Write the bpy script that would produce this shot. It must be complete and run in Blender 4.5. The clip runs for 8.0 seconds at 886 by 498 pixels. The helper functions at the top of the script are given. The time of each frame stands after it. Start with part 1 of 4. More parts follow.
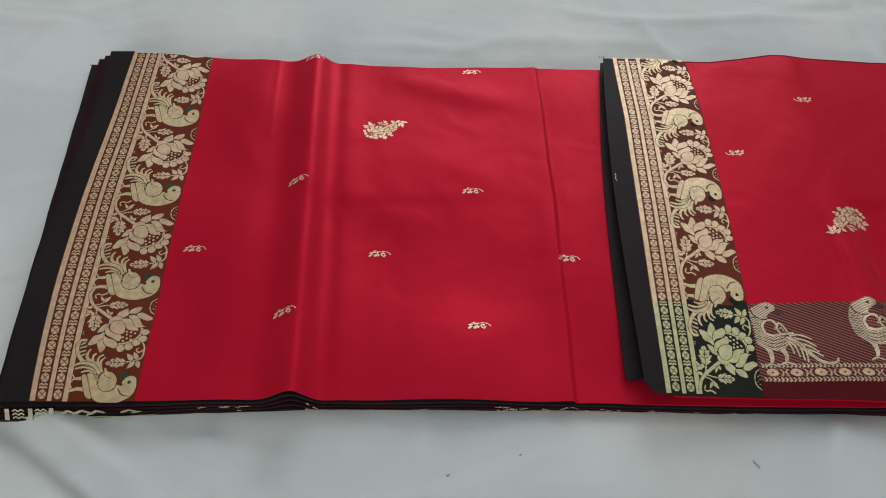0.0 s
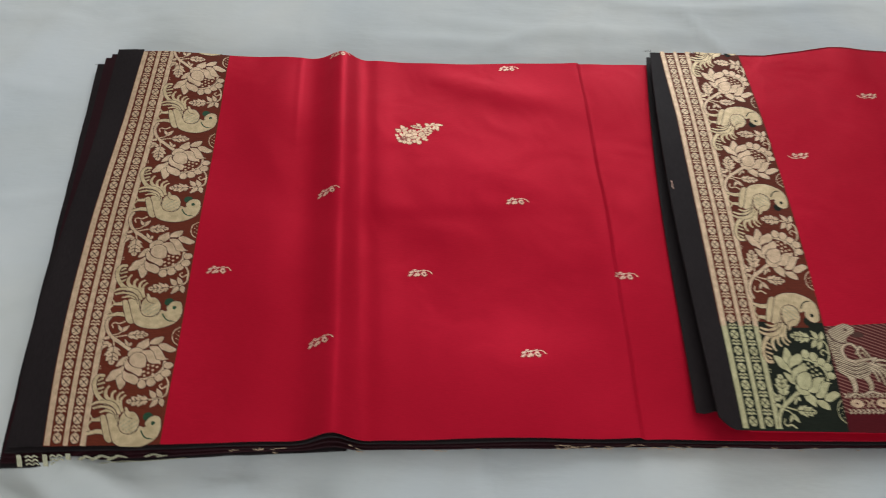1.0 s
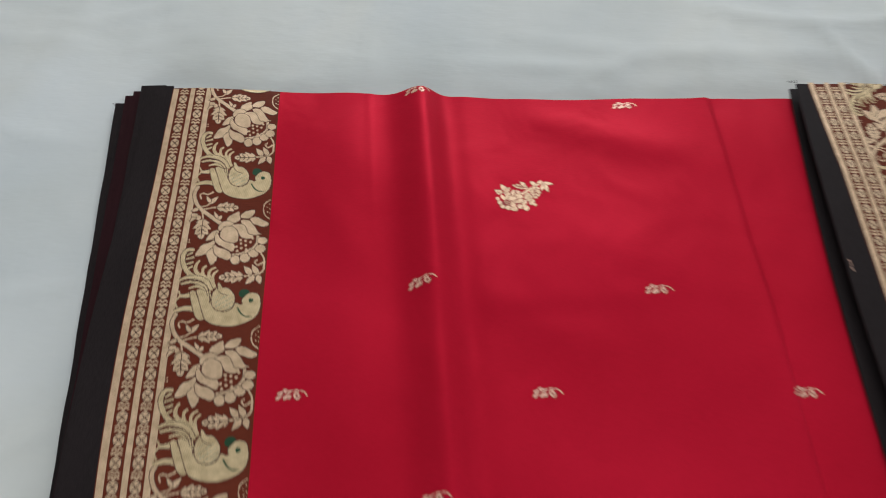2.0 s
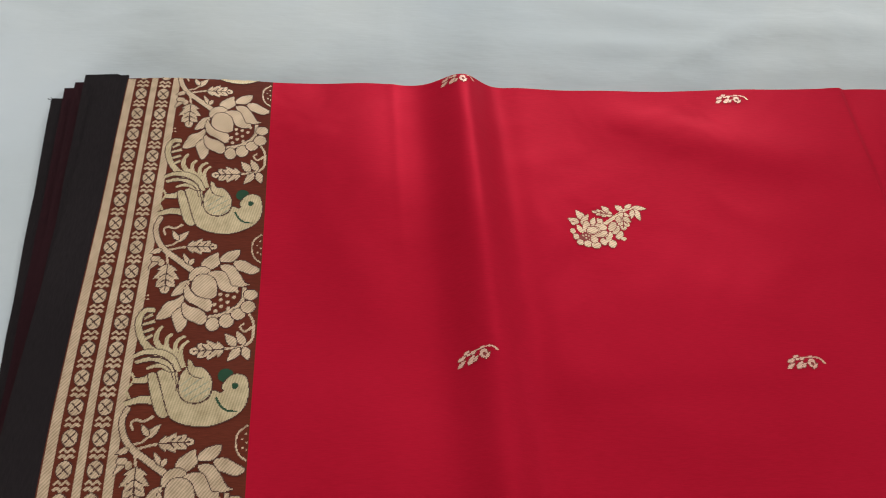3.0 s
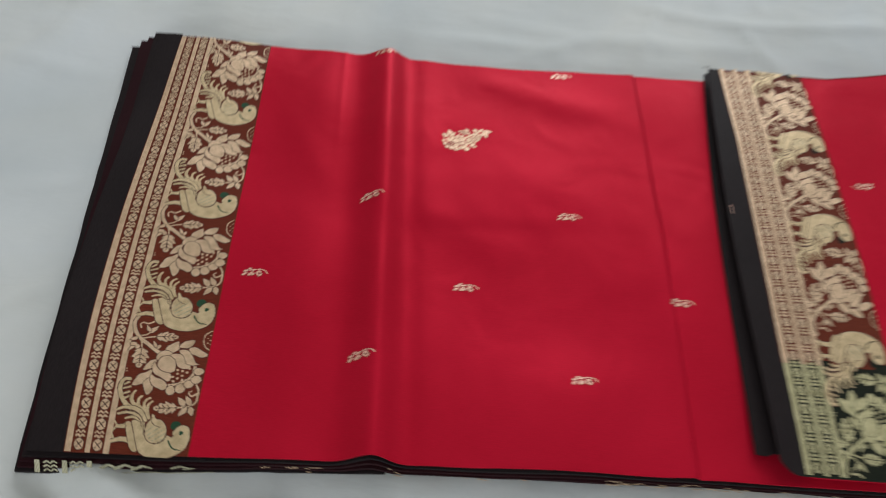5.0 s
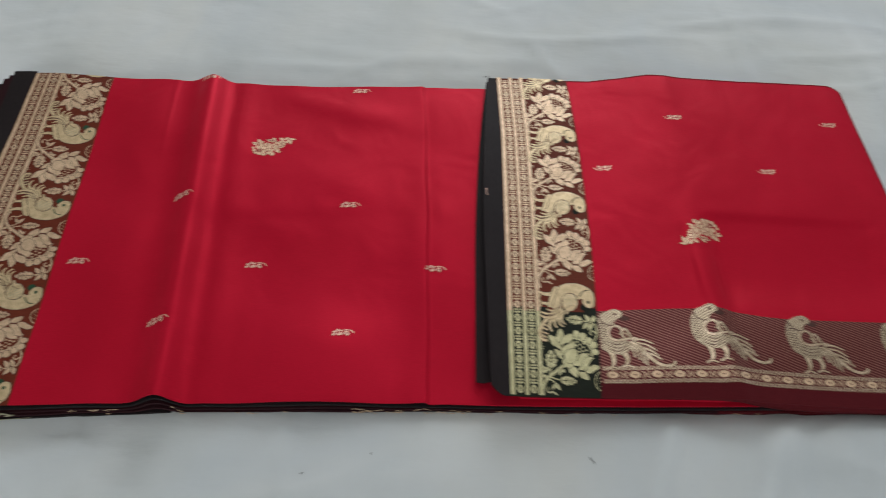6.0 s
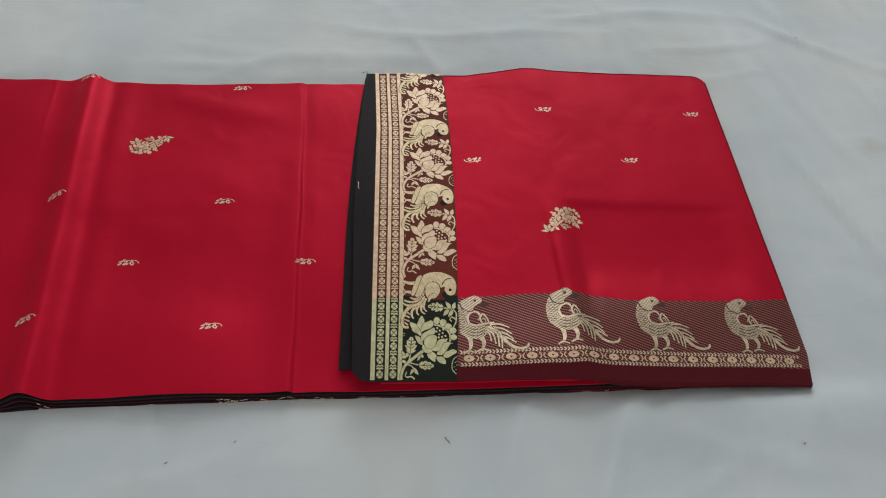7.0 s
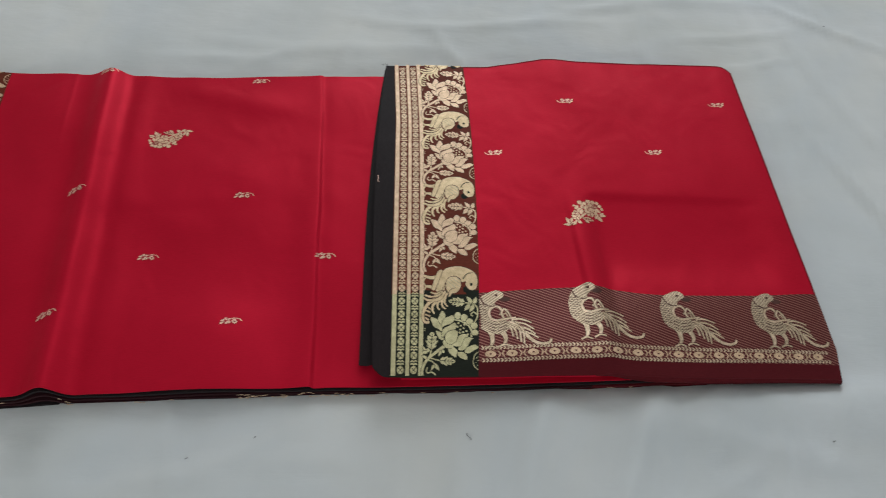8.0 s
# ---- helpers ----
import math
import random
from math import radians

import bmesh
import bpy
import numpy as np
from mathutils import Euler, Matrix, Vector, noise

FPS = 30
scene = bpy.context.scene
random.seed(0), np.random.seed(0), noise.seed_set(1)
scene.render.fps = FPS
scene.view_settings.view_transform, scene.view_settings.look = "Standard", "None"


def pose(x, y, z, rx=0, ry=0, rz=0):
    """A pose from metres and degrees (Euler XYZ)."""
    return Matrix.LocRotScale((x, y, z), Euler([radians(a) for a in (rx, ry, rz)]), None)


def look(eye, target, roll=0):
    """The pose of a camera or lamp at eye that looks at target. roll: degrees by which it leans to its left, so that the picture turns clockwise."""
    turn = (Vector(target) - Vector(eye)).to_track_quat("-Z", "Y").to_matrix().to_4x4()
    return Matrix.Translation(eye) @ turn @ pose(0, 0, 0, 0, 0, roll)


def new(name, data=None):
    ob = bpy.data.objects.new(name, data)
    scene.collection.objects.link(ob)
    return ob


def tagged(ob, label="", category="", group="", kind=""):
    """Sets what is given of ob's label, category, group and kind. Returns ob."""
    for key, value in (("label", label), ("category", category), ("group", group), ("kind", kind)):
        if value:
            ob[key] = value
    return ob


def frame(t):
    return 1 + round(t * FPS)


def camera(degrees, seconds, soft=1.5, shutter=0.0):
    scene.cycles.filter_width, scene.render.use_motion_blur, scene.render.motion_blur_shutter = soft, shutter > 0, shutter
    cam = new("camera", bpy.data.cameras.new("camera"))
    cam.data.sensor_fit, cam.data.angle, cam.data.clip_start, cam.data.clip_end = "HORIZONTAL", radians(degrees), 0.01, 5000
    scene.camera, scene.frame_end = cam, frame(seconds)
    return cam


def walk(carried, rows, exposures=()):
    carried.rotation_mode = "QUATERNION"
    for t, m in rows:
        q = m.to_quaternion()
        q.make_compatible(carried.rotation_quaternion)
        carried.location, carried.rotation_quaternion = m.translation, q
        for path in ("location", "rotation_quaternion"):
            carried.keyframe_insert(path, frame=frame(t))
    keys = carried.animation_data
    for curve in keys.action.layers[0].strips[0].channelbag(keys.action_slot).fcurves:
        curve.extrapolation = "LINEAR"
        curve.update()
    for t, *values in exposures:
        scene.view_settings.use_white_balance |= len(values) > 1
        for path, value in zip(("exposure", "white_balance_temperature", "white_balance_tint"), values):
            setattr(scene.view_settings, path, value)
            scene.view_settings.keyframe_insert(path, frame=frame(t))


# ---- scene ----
cam = camera(57.7, 8.0, 1.0, 0.5)
PATH = [
    (0, (0.028, -0.32, 0.434), (0.073, 0.912, -1.141), 3.6),
    (0.5, (0.014, -0.299, 0.425), (0.08, 0.907, -1.169), 4.8),
    (1, (-0.002, -0.275, 0.413), (0.056, 0.916, -1.193), 3.6),
    (1.5, (-0.038, -0.233, 0.397), (0.012, 0.925, -1.233), 2.7),
    (2, (-0.068, -0.152, 0.366), (0.021, 0.955, -1.297), 4.6),
    (2.2, (-0.077, -0.121, 0.341), (0.004, 0.964, -1.337), 4.2),
    (3.3, (-0.089, -0.057, 0.278), (0.034, 0.99, -1.42), 6.1),
    (3.5, (-0.091, -0.062, 0.275), (0.044, 0.993, -1.418), 6.6),
    (4, (-0.096, -0.09, 0.262), (0.046, 0.893, -1.474), 8.7),
    (4.2, (-0.094, -0.114, 0.272), (0.031, 0.847, -1.478), 8.9),
    (5.3, (0.012, -0.295, 0.434), (0.044, 0.941, -1.138), 5.8),
    (5.5, (0.044, -0.311, 0.446), (0.068, 0.92, -1.131), 4.2),
    (6, (0.105, -0.337, 0.463), (0.184, 0.911, -1.098), 4.6),
    (6.5, (0.151, -0.348, 0.481), (0.290, 0.886, -1.086), 5.3),
    (7, (0.166, -0.349, 0.487), (0.354, 0.868, -1.09), 7.2),
    (7.5, (0.172, -0.345, 0.482), (0.361, 0.856, -1.106), 7.2),
    (8, (0.165, -0.344, 0.482), (0.307, 0.86, -1.108), 5.5),
]
EXPOSURES = [(0.0, 0.14), (0.5, 0.21), (1.0, 0.22), (1.5, 0.22), (2.0, 0.31), (3.3, 0.42), (3.6, 0.45), (4.0, 0.67), (4.2, 0.81), (5.3, 0.10), (6.0, 0.09), (6.5, 0.05), (8.0, 0.04)]
walk(cam, [(t, look(eye, target, roll)) for t, eye, target, roll in PATH], EXPOSURES)

# ---- daylight: sky, north window and two added fill lamps ----
world = bpy.data.worlds.new("sky")
scene.world = world
world.use_nodes = True
sky = world.node_tree.nodes.new("ShaderNodeTexSky")
sky.sky_type, sky.sun_disc = "NISHITA", False
sky.sun_elevation, sky.sun_rotation = radians(40), radians(20)
world.node_tree.links.new(sky.outputs[0], world.node_tree.nodes["Background"].inputs[0])
world.node_tree.nodes["Background"].inputs[1].default_value = 0.1


def area_light(name, eye, target, wide, high, watts):
    lamp = bpy.data.lights.new(name, "AREA")
    lamp.shape, lamp.size, lamp.size_y, lamp.energy = "RECTANGLE", wide, high, watts
    lamp.color = (0.93, 0.97, 1.0)
    ob = new(name, lamp)
    ob.matrix_world = look(eye, target)
    return ob


area_light("north_window_daylight", (0.7, 3.16, 1.58), (0.5, 0.0, 1.0), 2.0, 1.8, 51)
# East and south have no known window: lamps added to even out the brightness.
area_light("east_fill_light", (3.16, 0.2, 1.25), (0.0, 0.2, 0.9), 2.0, 1.3, 4)
area_light("south_fill_light", (-0.6, -3.16, 1.25), (-0.3, 0.0, 1.0), 2.0, 1.3, 34)


# ---- materials ----
def material(name):
    m = bpy.data.materials.new(name)
    m.use_nodes = True
    return m, m.node_tree.nodes, m.node_tree.links, m.node_tree.nodes["Principled BSDF"]


def cloth_material(name, dark, light, thread=0.0006, rough=0.5, sheen=0.2, bump=0.15, stretch=(1, 8, 1), spec=0.3, patch=0.3, metal=0.0, crumple=0.0):
    """Woven cloth: fine slubbed threads in one direction, soft blotches at a hand's width, relief of the weave."""
    m, n, l, bsdf = material(name)
    co = n.new("ShaderNodeTexCoord")
    turn = n.new("ShaderNodeMapping")
    turn.inputs["Scale"].default_value = stretch
    l.new(co.outputs["Object"], turn.inputs[0])
    slub = n.new("ShaderNodeTexNoise")
    slub.inputs["Scale"].default_value, slub.inputs["Detail"].default_value = 0.12 / thread, 4
    l.new(turn.outputs[0], slub.inputs["Vector"])
    blotch = n.new("ShaderNodeTexNoise")
    blotch.inputs["Scale"].default_value, blotch.inputs["Detail"].default_value = 14, 3
    l.new(co.outputs["Object"], blotch.inputs["Vector"])
    mix = n.new("ShaderNodeMath")
    mix.operation = "MULTIPLY_ADD"
    mix.inputs[1].default_value = patch
    l.new(blotch.outputs[0], mix.inputs[0])
    scaled = n.new("ShaderNodeMath")
    scaled.operation = "MULTIPLY"
    scaled.inputs[1].default_value = 1 - patch
    l.new(slub.outputs[0], scaled.inputs[0])
    l.new(scaled.outputs[0], mix.inputs[2])
    weave = n.new("ShaderNodeTexWave")
    weave.inputs["Scale"].default_value, weave.inputs["Distortion"].default_value = 0.314 / thread, 0.6
    weave.bands_direction = "Y"
    l.new(co.outputs["Object"], weave.inputs["Vector"])
    ramp = n.new("ShaderNodeValToRGB")
    ramp.color_ramp.elements[0].position, ramp.color_ramp.elements[1].position = 0.3, 0.7
    ramp.color_ramp.elements[0].color, ramp.color_ramp.elements[1].color = (*dark, 1), (*light, 1)
    l.new(mix.outputs[0], ramp.inputs[0])
    l.new(ramp.outputs[0], bsdf.inputs["Base Color"])
    both = n.new("ShaderNodeMath")
    both.operation = "ADD"
    l.new(weave.outputs[1], both.inputs[0])
    l.new(slub.outputs[0], both.inputs[1])
    relief = n.new("ShaderNodeBump")
    relief.inputs["Strength"].default_value, relief.inputs["Distance"].default_value = bump, thread * 0.5
    l.new(both.outputs[0], relief.inputs["Height"])
    if crumple:
        soft = n.new("ShaderNodeTexNoise")
        soft.inputs["Scale"].default_value, soft.inputs["Detail"].default_value = 24, 2
        soft.inputs["Distortion"].default_value = 0.6
        l.new(co.outputs["Object"], soft.inputs["Vector"])
        waves = n.new("ShaderNodeBump")
        waves.inputs["Strength"].default_value, waves.inputs["Distance"].default_value = 0.5, crumple
        l.new(soft.outputs[0], waves.inputs["Height"])
        l.new(waves.outputs[0], relief.inputs["Normal"])
    l.new(relief.outputs[0], bsdf.inputs["Normal"])
    bsdf.inputs["Roughness"].default_value = rough
    bsdf.inputs["Specular IOR Level"].default_value = spec
    bsdf.inputs["Sheen Weight"].default_value = sheen
    bsdf.inputs["Sheen Roughness"].default_value = 0.4
    bsdf.inputs["Metallic"].default_value = metal
    return m


red_silk = cloth_material("red_silk", (0.465, 0.0070, 0.0242), (0.59, 0.0112, 0.0375), 0.0004, 0.44, 0.0, 0.07, (1, 14, 1), 0.025, 0.45, 0.22, crumple=0.0022)
black_silk = cloth_material("black_silk", (0.0155, 0.012, 0.0125), (0.028, 0.0215, 0.0225), 0.0004, 0.5, 0.0, 0.12, (14, 1, 1), 0.05)
wine_silk = cloth_material("wine_black_silk", (0.022, 0.008, 0.010), (0.038, 0.011, 0.014), 0.0004, 0.5, 0.0, 0.12, (14, 1, 1), 0.05)
maroon_silk = cloth_material("maroon_silk", (0.112, 0.022, 0.012), (0.182, 0.038, 0.020), 0.0004, 0.5, 0.0, 0.2, (1, 10, 1), 0.05)
green_black_silk = cloth_material("green_black_silk", (0.012, 0.014, 0.010), (0.020, 0.024, 0.016), 0.0004, 0.5, 0.0, 0.2, (1, 10, 1), 0.05)
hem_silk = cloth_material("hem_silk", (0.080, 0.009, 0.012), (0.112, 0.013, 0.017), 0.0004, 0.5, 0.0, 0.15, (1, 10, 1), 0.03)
dark_rim_red = cloth_material("dark_rim_red", (0.20, 0.006, 0.013), (0.27, 0.009, 0.019), 0.0004, 0.55, 0.0, 0.15, (1, 10, 1), 0.02)
outline_silk = cloth_material("outline_silk", (0.06, 0.02, 0.012), (0.10, 0.03, 0.02), 0.0005, 0.6, 0, 0.1)
rust_silk = cloth_material("rust_silk", (0.26, 0.03, 0.025), (0.34, 0.05, 0.04), 0.0005, 0.6, 0, 0.1)
green_silk = cloth_material("green_silk", (0.008, 0.045, 0.017), (0.015, 0.068, 0.027), 0.0005, 0.6, 0, 0.1)


def zari_material(name, dark, light, rough=0.45, metal=0.4, pitch=0.00095, slant=38, depth=0.38):
    """Metal thread bound down in slanting rows: ribs at the pitch of the binding, single threads across, small uneven wear."""
    m, n, l, bsdf = material(name)
    co = n.new("ShaderNodeTexCoord")
    heights = []
    for angle, step, bend in ((slant, pitch, 1.2), (slant - 90, pitch * 0.62, 0.8)):
        turn = n.new("ShaderNodeMapping")
        turn.inputs["Rotation"].default_value = (0, 0, radians(angle))
        l.new(co.outputs["Object"], turn.inputs[0])
        wave = n.new("ShaderNodeTexWave")
        wave.inputs["Scale"].default_value, wave.inputs["Distortion"].default_value = 0.314 / step, bend
        wave.inputs["Detail Scale"].default_value = 2.0
        l.new(turn.outputs[0], wave.inputs["Vector"])
        heights.append(wave.outputs[1])
    ribs = n.new("ShaderNodeMix")
    ribs.data_type, ribs.inputs[0].default_value = "FLOAT", 0.3
    l.new(heights[0], ribs.inputs[2])
    l.new(heights[1], ribs.inputs[3])
    wear = n.new("ShaderNodeTexNoise")
    wear.inputs["Scale"].default_value, wear.inputs["Detail"].default_value = 260, 4
    l.new(co.outputs["Object"], wear.inputs["Vector"])
    tone = n.new("ShaderNodeMix")
    tone.data_type, tone.inputs[0].default_value = "FLOAT", depth
    l.new(wear.outputs[0], tone.inputs[2])
    l.new(ribs.outputs[0], tone.inputs[3])
    ramp = n.new("ShaderNodeValToRGB")
    ramp.color_ramp.elements[0].position, ramp.color_ramp.elements[1].position = 0.22, 0.72
    ramp.color_ramp.elements[0].color, ramp.color_ramp.elements[1].color = (*dark, 1), (*light, 1)
    l.new(tone.outputs[0], ramp.inputs[0])
    l.new(ramp.outputs[0], bsdf.inputs["Base Color"])
    relief = n.new("ShaderNodeBump")
    relief.inputs["Strength"].default_value, relief.inputs["Distance"].default_value = 0.5, 0.00022
    l.new(tone.outputs[0], relief.inputs["Height"])
    l.new(relief.outputs[0], bsdf.inputs["Normal"])
    bsdf.inputs["Roughness"].default_value, bsdf.inputs["Metallic"].default_value = rough, metal
    return m


gold_zari = zari_material("gold_zari", (0.44, 0.285, 0.165), (0.88, 0.64, 0.43))
pale_zari = zari_material("pale_gold_zari", (0.44, 0.31, 0.16), (0.82, 0.64, 0.39), slant=12, depth=0.3)
green_zari = zari_material("greenish_gold_zari", (0.33, 0.29, 0.14), (0.74, 0.68, 0.40))
rose_zari = zari_material("rose_gold_zari", (0.76, 0.34, 0.25), (1.0, 0.70, 0.54), 0.4, 0.3, 0.0009, 60)
flower_zari = zari_material("warm_gold_zari", (0.52, 0.29, 0.17), (0.93, 0.67, 0.45), 0.4, 0.35, 0.0009, 60, 0.35)
bright_zari = zari_material("bright_gold_zari", (0.34, 0.23, 0.13), (0.92, 0.75, 0.55), 0.34, 0.8, 0.0009, -70)
dull_zari = zari_material("dull_gold_zari", (0.22, 0.20, 0.12), (0.54, 0.51, 0.35))
hatched_zari = zari_material("hatched_gold_zari", (0.09, 0.03, 0.02), (0.80, 0.66, 0.46), 0.36, 0.7, 0.0012, -62, 0.72)


def twill_material():
    """Maroon ground with fine slanting metal threads, as in the cross border."""
    m, n, l, bsdf = material("maroon_twill")
    co = n.new("ShaderNodeTexCoord")
    turn = n.new("ShaderNodeMapping")
    turn.inputs["Rotation"].default_value = (0, 0, radians(-66))
    l.new(co.outputs["Object"], turn.inputs[0])
    wave = n.new("ShaderNodeTexWave")
    wave.bands_direction = "X"
    wave.inputs["Scale"].default_value, wave.inputs["Distortion"].default_value = 0.314 / 0.0021, 0.3
    l.new(turn.outputs[0], wave.inputs["Vector"])
    dash = n.new("ShaderNodeTexWave")
    dash.bands_direction = "Y"
    dash.inputs["Scale"].default_value, dash.inputs["Distortion"].default_value = 0.314 / 0.0013, 1.5
    l.new(turn.outputs[0], dash.inputs["Vector"])
    broken = n.new("ShaderNodeMath")
    broken.operation = "MULTIPLY_ADD"
    broken.inputs[1].default_value, broken.inputs[2].default_value = 0.32, 0.74
    l.new(dash.outputs[1], broken.inputs[0])
    thread = n.new("ShaderNodeMath")
    thread.operation = "MULTIPLY"
    l.new(wave.outputs[1], thread.inputs[0])
    l.new(broken.outputs[0], thread.inputs[1])
    ramp = n.new("ShaderNodeValToRGB")
    ramp.color_ramp.elements[0].position, ramp.color_ramp.elements[1].position = 0.5, 0.95
    ramp.color_ramp.elements[0].color, ramp.color_ramp.elements[1].color = (0.105, 0.015, 0.017, 1), (0.36, 0.17, 0.13, 1)
    l.new(thread.outputs[0], ramp.inputs[0])
    l.new(ramp.outputs[0], bsdf.inputs["Base Color"])
    relief = n.new("ShaderNodeBump")
    relief.inputs["Strength"].default_value, relief.inputs["Distance"].default_value = 0.4, 0.0003
    l.new(wave.outputs[1], relief.inputs["Height"])
    l.new(relief.outputs[0], bsdf.inputs["Normal"])
    bsdf.inputs["Roughness"].default_value, bsdf.inputs["Specular IOR Level"].default_value = 0.42, 0.2
    bsdf.inputs["Metallic"].default_value = 0.45
    return m


maroon_twill = twill_material()


def sheet_material():
    """White cotton with a fine plain weave, soft greyish blotches and two old water stains."""
    m, n, l, bsdf = material("white_cotton")
    co = n.new("ShaderNodeTexCoord")
    blotch = n.new("ShaderNodeTexNoise")
    blotch.inputs["Scale"].default_value, blotch.inputs["Detail"].default_value = 9, 5
    l.new(co.outputs["Object"], blotch.inputs["Vector"])
    ramp = n.new("ShaderNodeValToRGB")
    ramp.color_ramp.elements[0].position, ramp.color_ramp.elements[1].position = 0.3, 0.7
    ramp.color_ramp.elements[0].color, ramp.color_ramp.elements[1].color = (0.625, 0.650, 0.652, 1), (0.735, 0.750, 0.750, 1)
    l.new(blotch.outputs[0], ramp.inputs[0])
    tint = n.new("ShaderNodeTexNoise")
    tint.inputs["Scale"].default_value, tint.inputs["Detail"].default_value = 6.5, 3
    tint.inputs["Distortion"].default_value = 0.8
    l.new(co.outputs["Object"], tint.inputs["Vector"])
    hue = n.new("ShaderNodeValToRGB")
    hue.color_ramp.elements[0].position, hue.color_ramp.elements[1].position = 0.35, 0.65
    hue.color_ramp.elements[0].color, hue.color_ramp.elements[1].color = (1.0, 0.997, 0.968, 1), (0.955, 0.982, 1.0, 1)
    l.new(tint.outputs[0], hue.inputs[0])
    dyed = n.new("ShaderNodeMix")
    dyed.data_type, dyed.blend_type = "RGBA", "MULTIPLY"
    dyed.inputs[0].default_value = 1.0
    l.new(ramp.outputs[0], dyed.inputs[6])
    l.new(hue.outputs[0], dyed.inputs[7])
    last = dyed.outputs[2]
    for cx, cy, wide in ((0.612, 0.137, 0.022), (0.600, 0.078, 0.020)):
        off = n.new("ShaderNodeVectorMath")
        off.operation = "DISTANCE"
        off.inputs[1].default_value = (cx, cy, 0)
        wobble = n.new("ShaderNodeTexNoise")
        wobble.inputs["Scale"].default_value = 60
        l.new(co.outputs["Object"], wobble.inputs["Vector"])
        l.new(co.outputs["Object"], off.inputs[0])
        add = n.new("ShaderNodeMath")
        add.operation = "MULTIPLY_ADD"
        add.inputs[1].default_value = 0.02
        l.new(wobble.outputs[0], add.inputs[0])
        l.new(off.outputs["Value"], add.inputs[2])
        rng = n.new("ShaderNodeMapRange")
        rng.inputs["From Min"].default_value, rng.inputs["From Max"].default_value = wide * 0.6, wide * 1.3
        rng.inputs["To Min"].default_value, rng.inputs["To Max"].default_value = 0.55, 0.0
        l.new(add.outputs[0], rng.inputs["Value"])
        mix = n.new("ShaderNodeMix")
        mix.data_type = "RGBA"
        l.new(rng.outputs[0], mix.inputs[0])
        l.new(last, mix.inputs[6])
        mix.inputs[7].default_value = (0.50, 0.47, 0.40, 1)
        last = mix.outputs[2]
    l.new(last, bsdf.inputs["Base Color"])
    weave = n.new("ShaderNodeTexNoise")
    weave.inputs["Scale"].default_value, weave.inputs["Detail"].default_value = 160, 4
    threads = n.new("ShaderNodeMapping")
    threads.inputs["Scale"].default_value = (1, 7, 1)
    l.new(co.outputs["Object"], threads.inputs[0])
    l.new(threads.outputs[0], weave.inputs["Vector"])
    soft = n.new("ShaderNodeMapping")
    soft.inputs["Scale"].default_value = (1, 2, 1)
    l.new(co.outputs["Object"], soft.inputs[0])
    rumple = n.new("ShaderNodeTexNoise")
    rumple.inputs["Scale"].default_value, rumple.inputs["Detail"].default_value = 14, 4
    l.new(soft.outputs[0], rumple.inputs["Vector"])
    r1 = n.new("ShaderNodeBump")
    r1.inputs["Strength"].default_value, r1.inputs["Distance"].default_value = 0.14, 0.0004
    l.new(weave.outputs[0], r1.inputs["Height"])
    r2 = n.new("ShaderNodeBump")
    r2.inputs["Strength"].default_value, r2.inputs["Distance"].default_value = 0.3, 0.005
    l.new(rumple.outputs[0], r2.inputs["Height"])
    l.new(r1.outputs[0], r2.inputs["Normal"])
    l.new(r2.outputs[0], bsdf.inputs["Normal"])
    bsdf.inputs["Roughness"].default_value, bsdf.inputs["Specular IOR Level"].default_value = 0.8, 0.2
    bsdf.inputs["Sheen Weight"].default_value = 0.1
    return m


white_cotton = sheet_material()


def plain_material(name, dark, light, scale, rough):
    m, n, l, bsdf = material(name)
    tex = n.new("ShaderNodeTexNoise")
    tex.inputs["Scale"].default_value, tex.inputs["Detail"].default_value = scale, 4
    ramp = n.new("ShaderNodeValToRGB")
    ramp.color_ramp.elements[0].color, ramp.color_ramp.elements[1].color = (*dark, 1), (*light, 1)
    l.new(tex.outputs[0], ramp.inputs[0])
    l.new(ramp.outputs[0], bsdf.inputs["Base Color"])
    bsdf.inputs["Roughness"].default_value = rough
    return m


wall_paint = plain_material("wall_paint", (0.68, 0.67, 0.64), (0.74, 0.73, 0.70), 5, 0.8)
floor_stone = plain_material("floor_stone", (0.36, 0.34, 0.31), (0.44, 0.42, 0.38), 8, 0.5)
ticking = plain_material("ticking", (0.5, 0.5, 0.52), (0.6, 0.6, 0.6), 30, 0.9)
thread_black = plain_material("thread_black", (0.02, 0.02, 0.02), (0.04, 0.04, 0.04), 50, 0.8)


# ---- room ----
def box(bm, x0, x1, y0, y1, z0, z1):
    vs = [bm.verts.new((x, y, z)) for z in (z0, z1) for x, y in ((x0, y0), (x1, y0), (x1, y1), (x0, y1))]
    for f in ((3, 2, 1, 0), (4, 5, 6, 7), (0, 1, 5, 4), (1, 2, 6, 5), (2, 3, 7, 6), (3, 0, 4, 7)):
        bm.faces.new([vs[i] for i in f])


def finish(name, bm, mats, parent=None, label="", smooth=False):
    data = bpy.data.meshes.new(name)
    bm.normal_update()
    bm.to_mesh(data)
    bm.free()
    for m in mats if isinstance(mats, (list, tuple)) else [mats]:
        data.materials.append(m)
    if smooth:
        for p in data.polygons:
            p.use_smooth = True
    ob = new(name, data)
    if parent:
        ob.parent = parent
        if parent.type == "EMPTY":
            ob.location = -parent.location
    return tagged(ob, label)


def boxes(name, rows, mat, label, category):
    bm = bmesh.new()
    for r in rows:
        box(bm, *r)
    return tagged(finish(name, bm, mat), label, category, kind="structure")


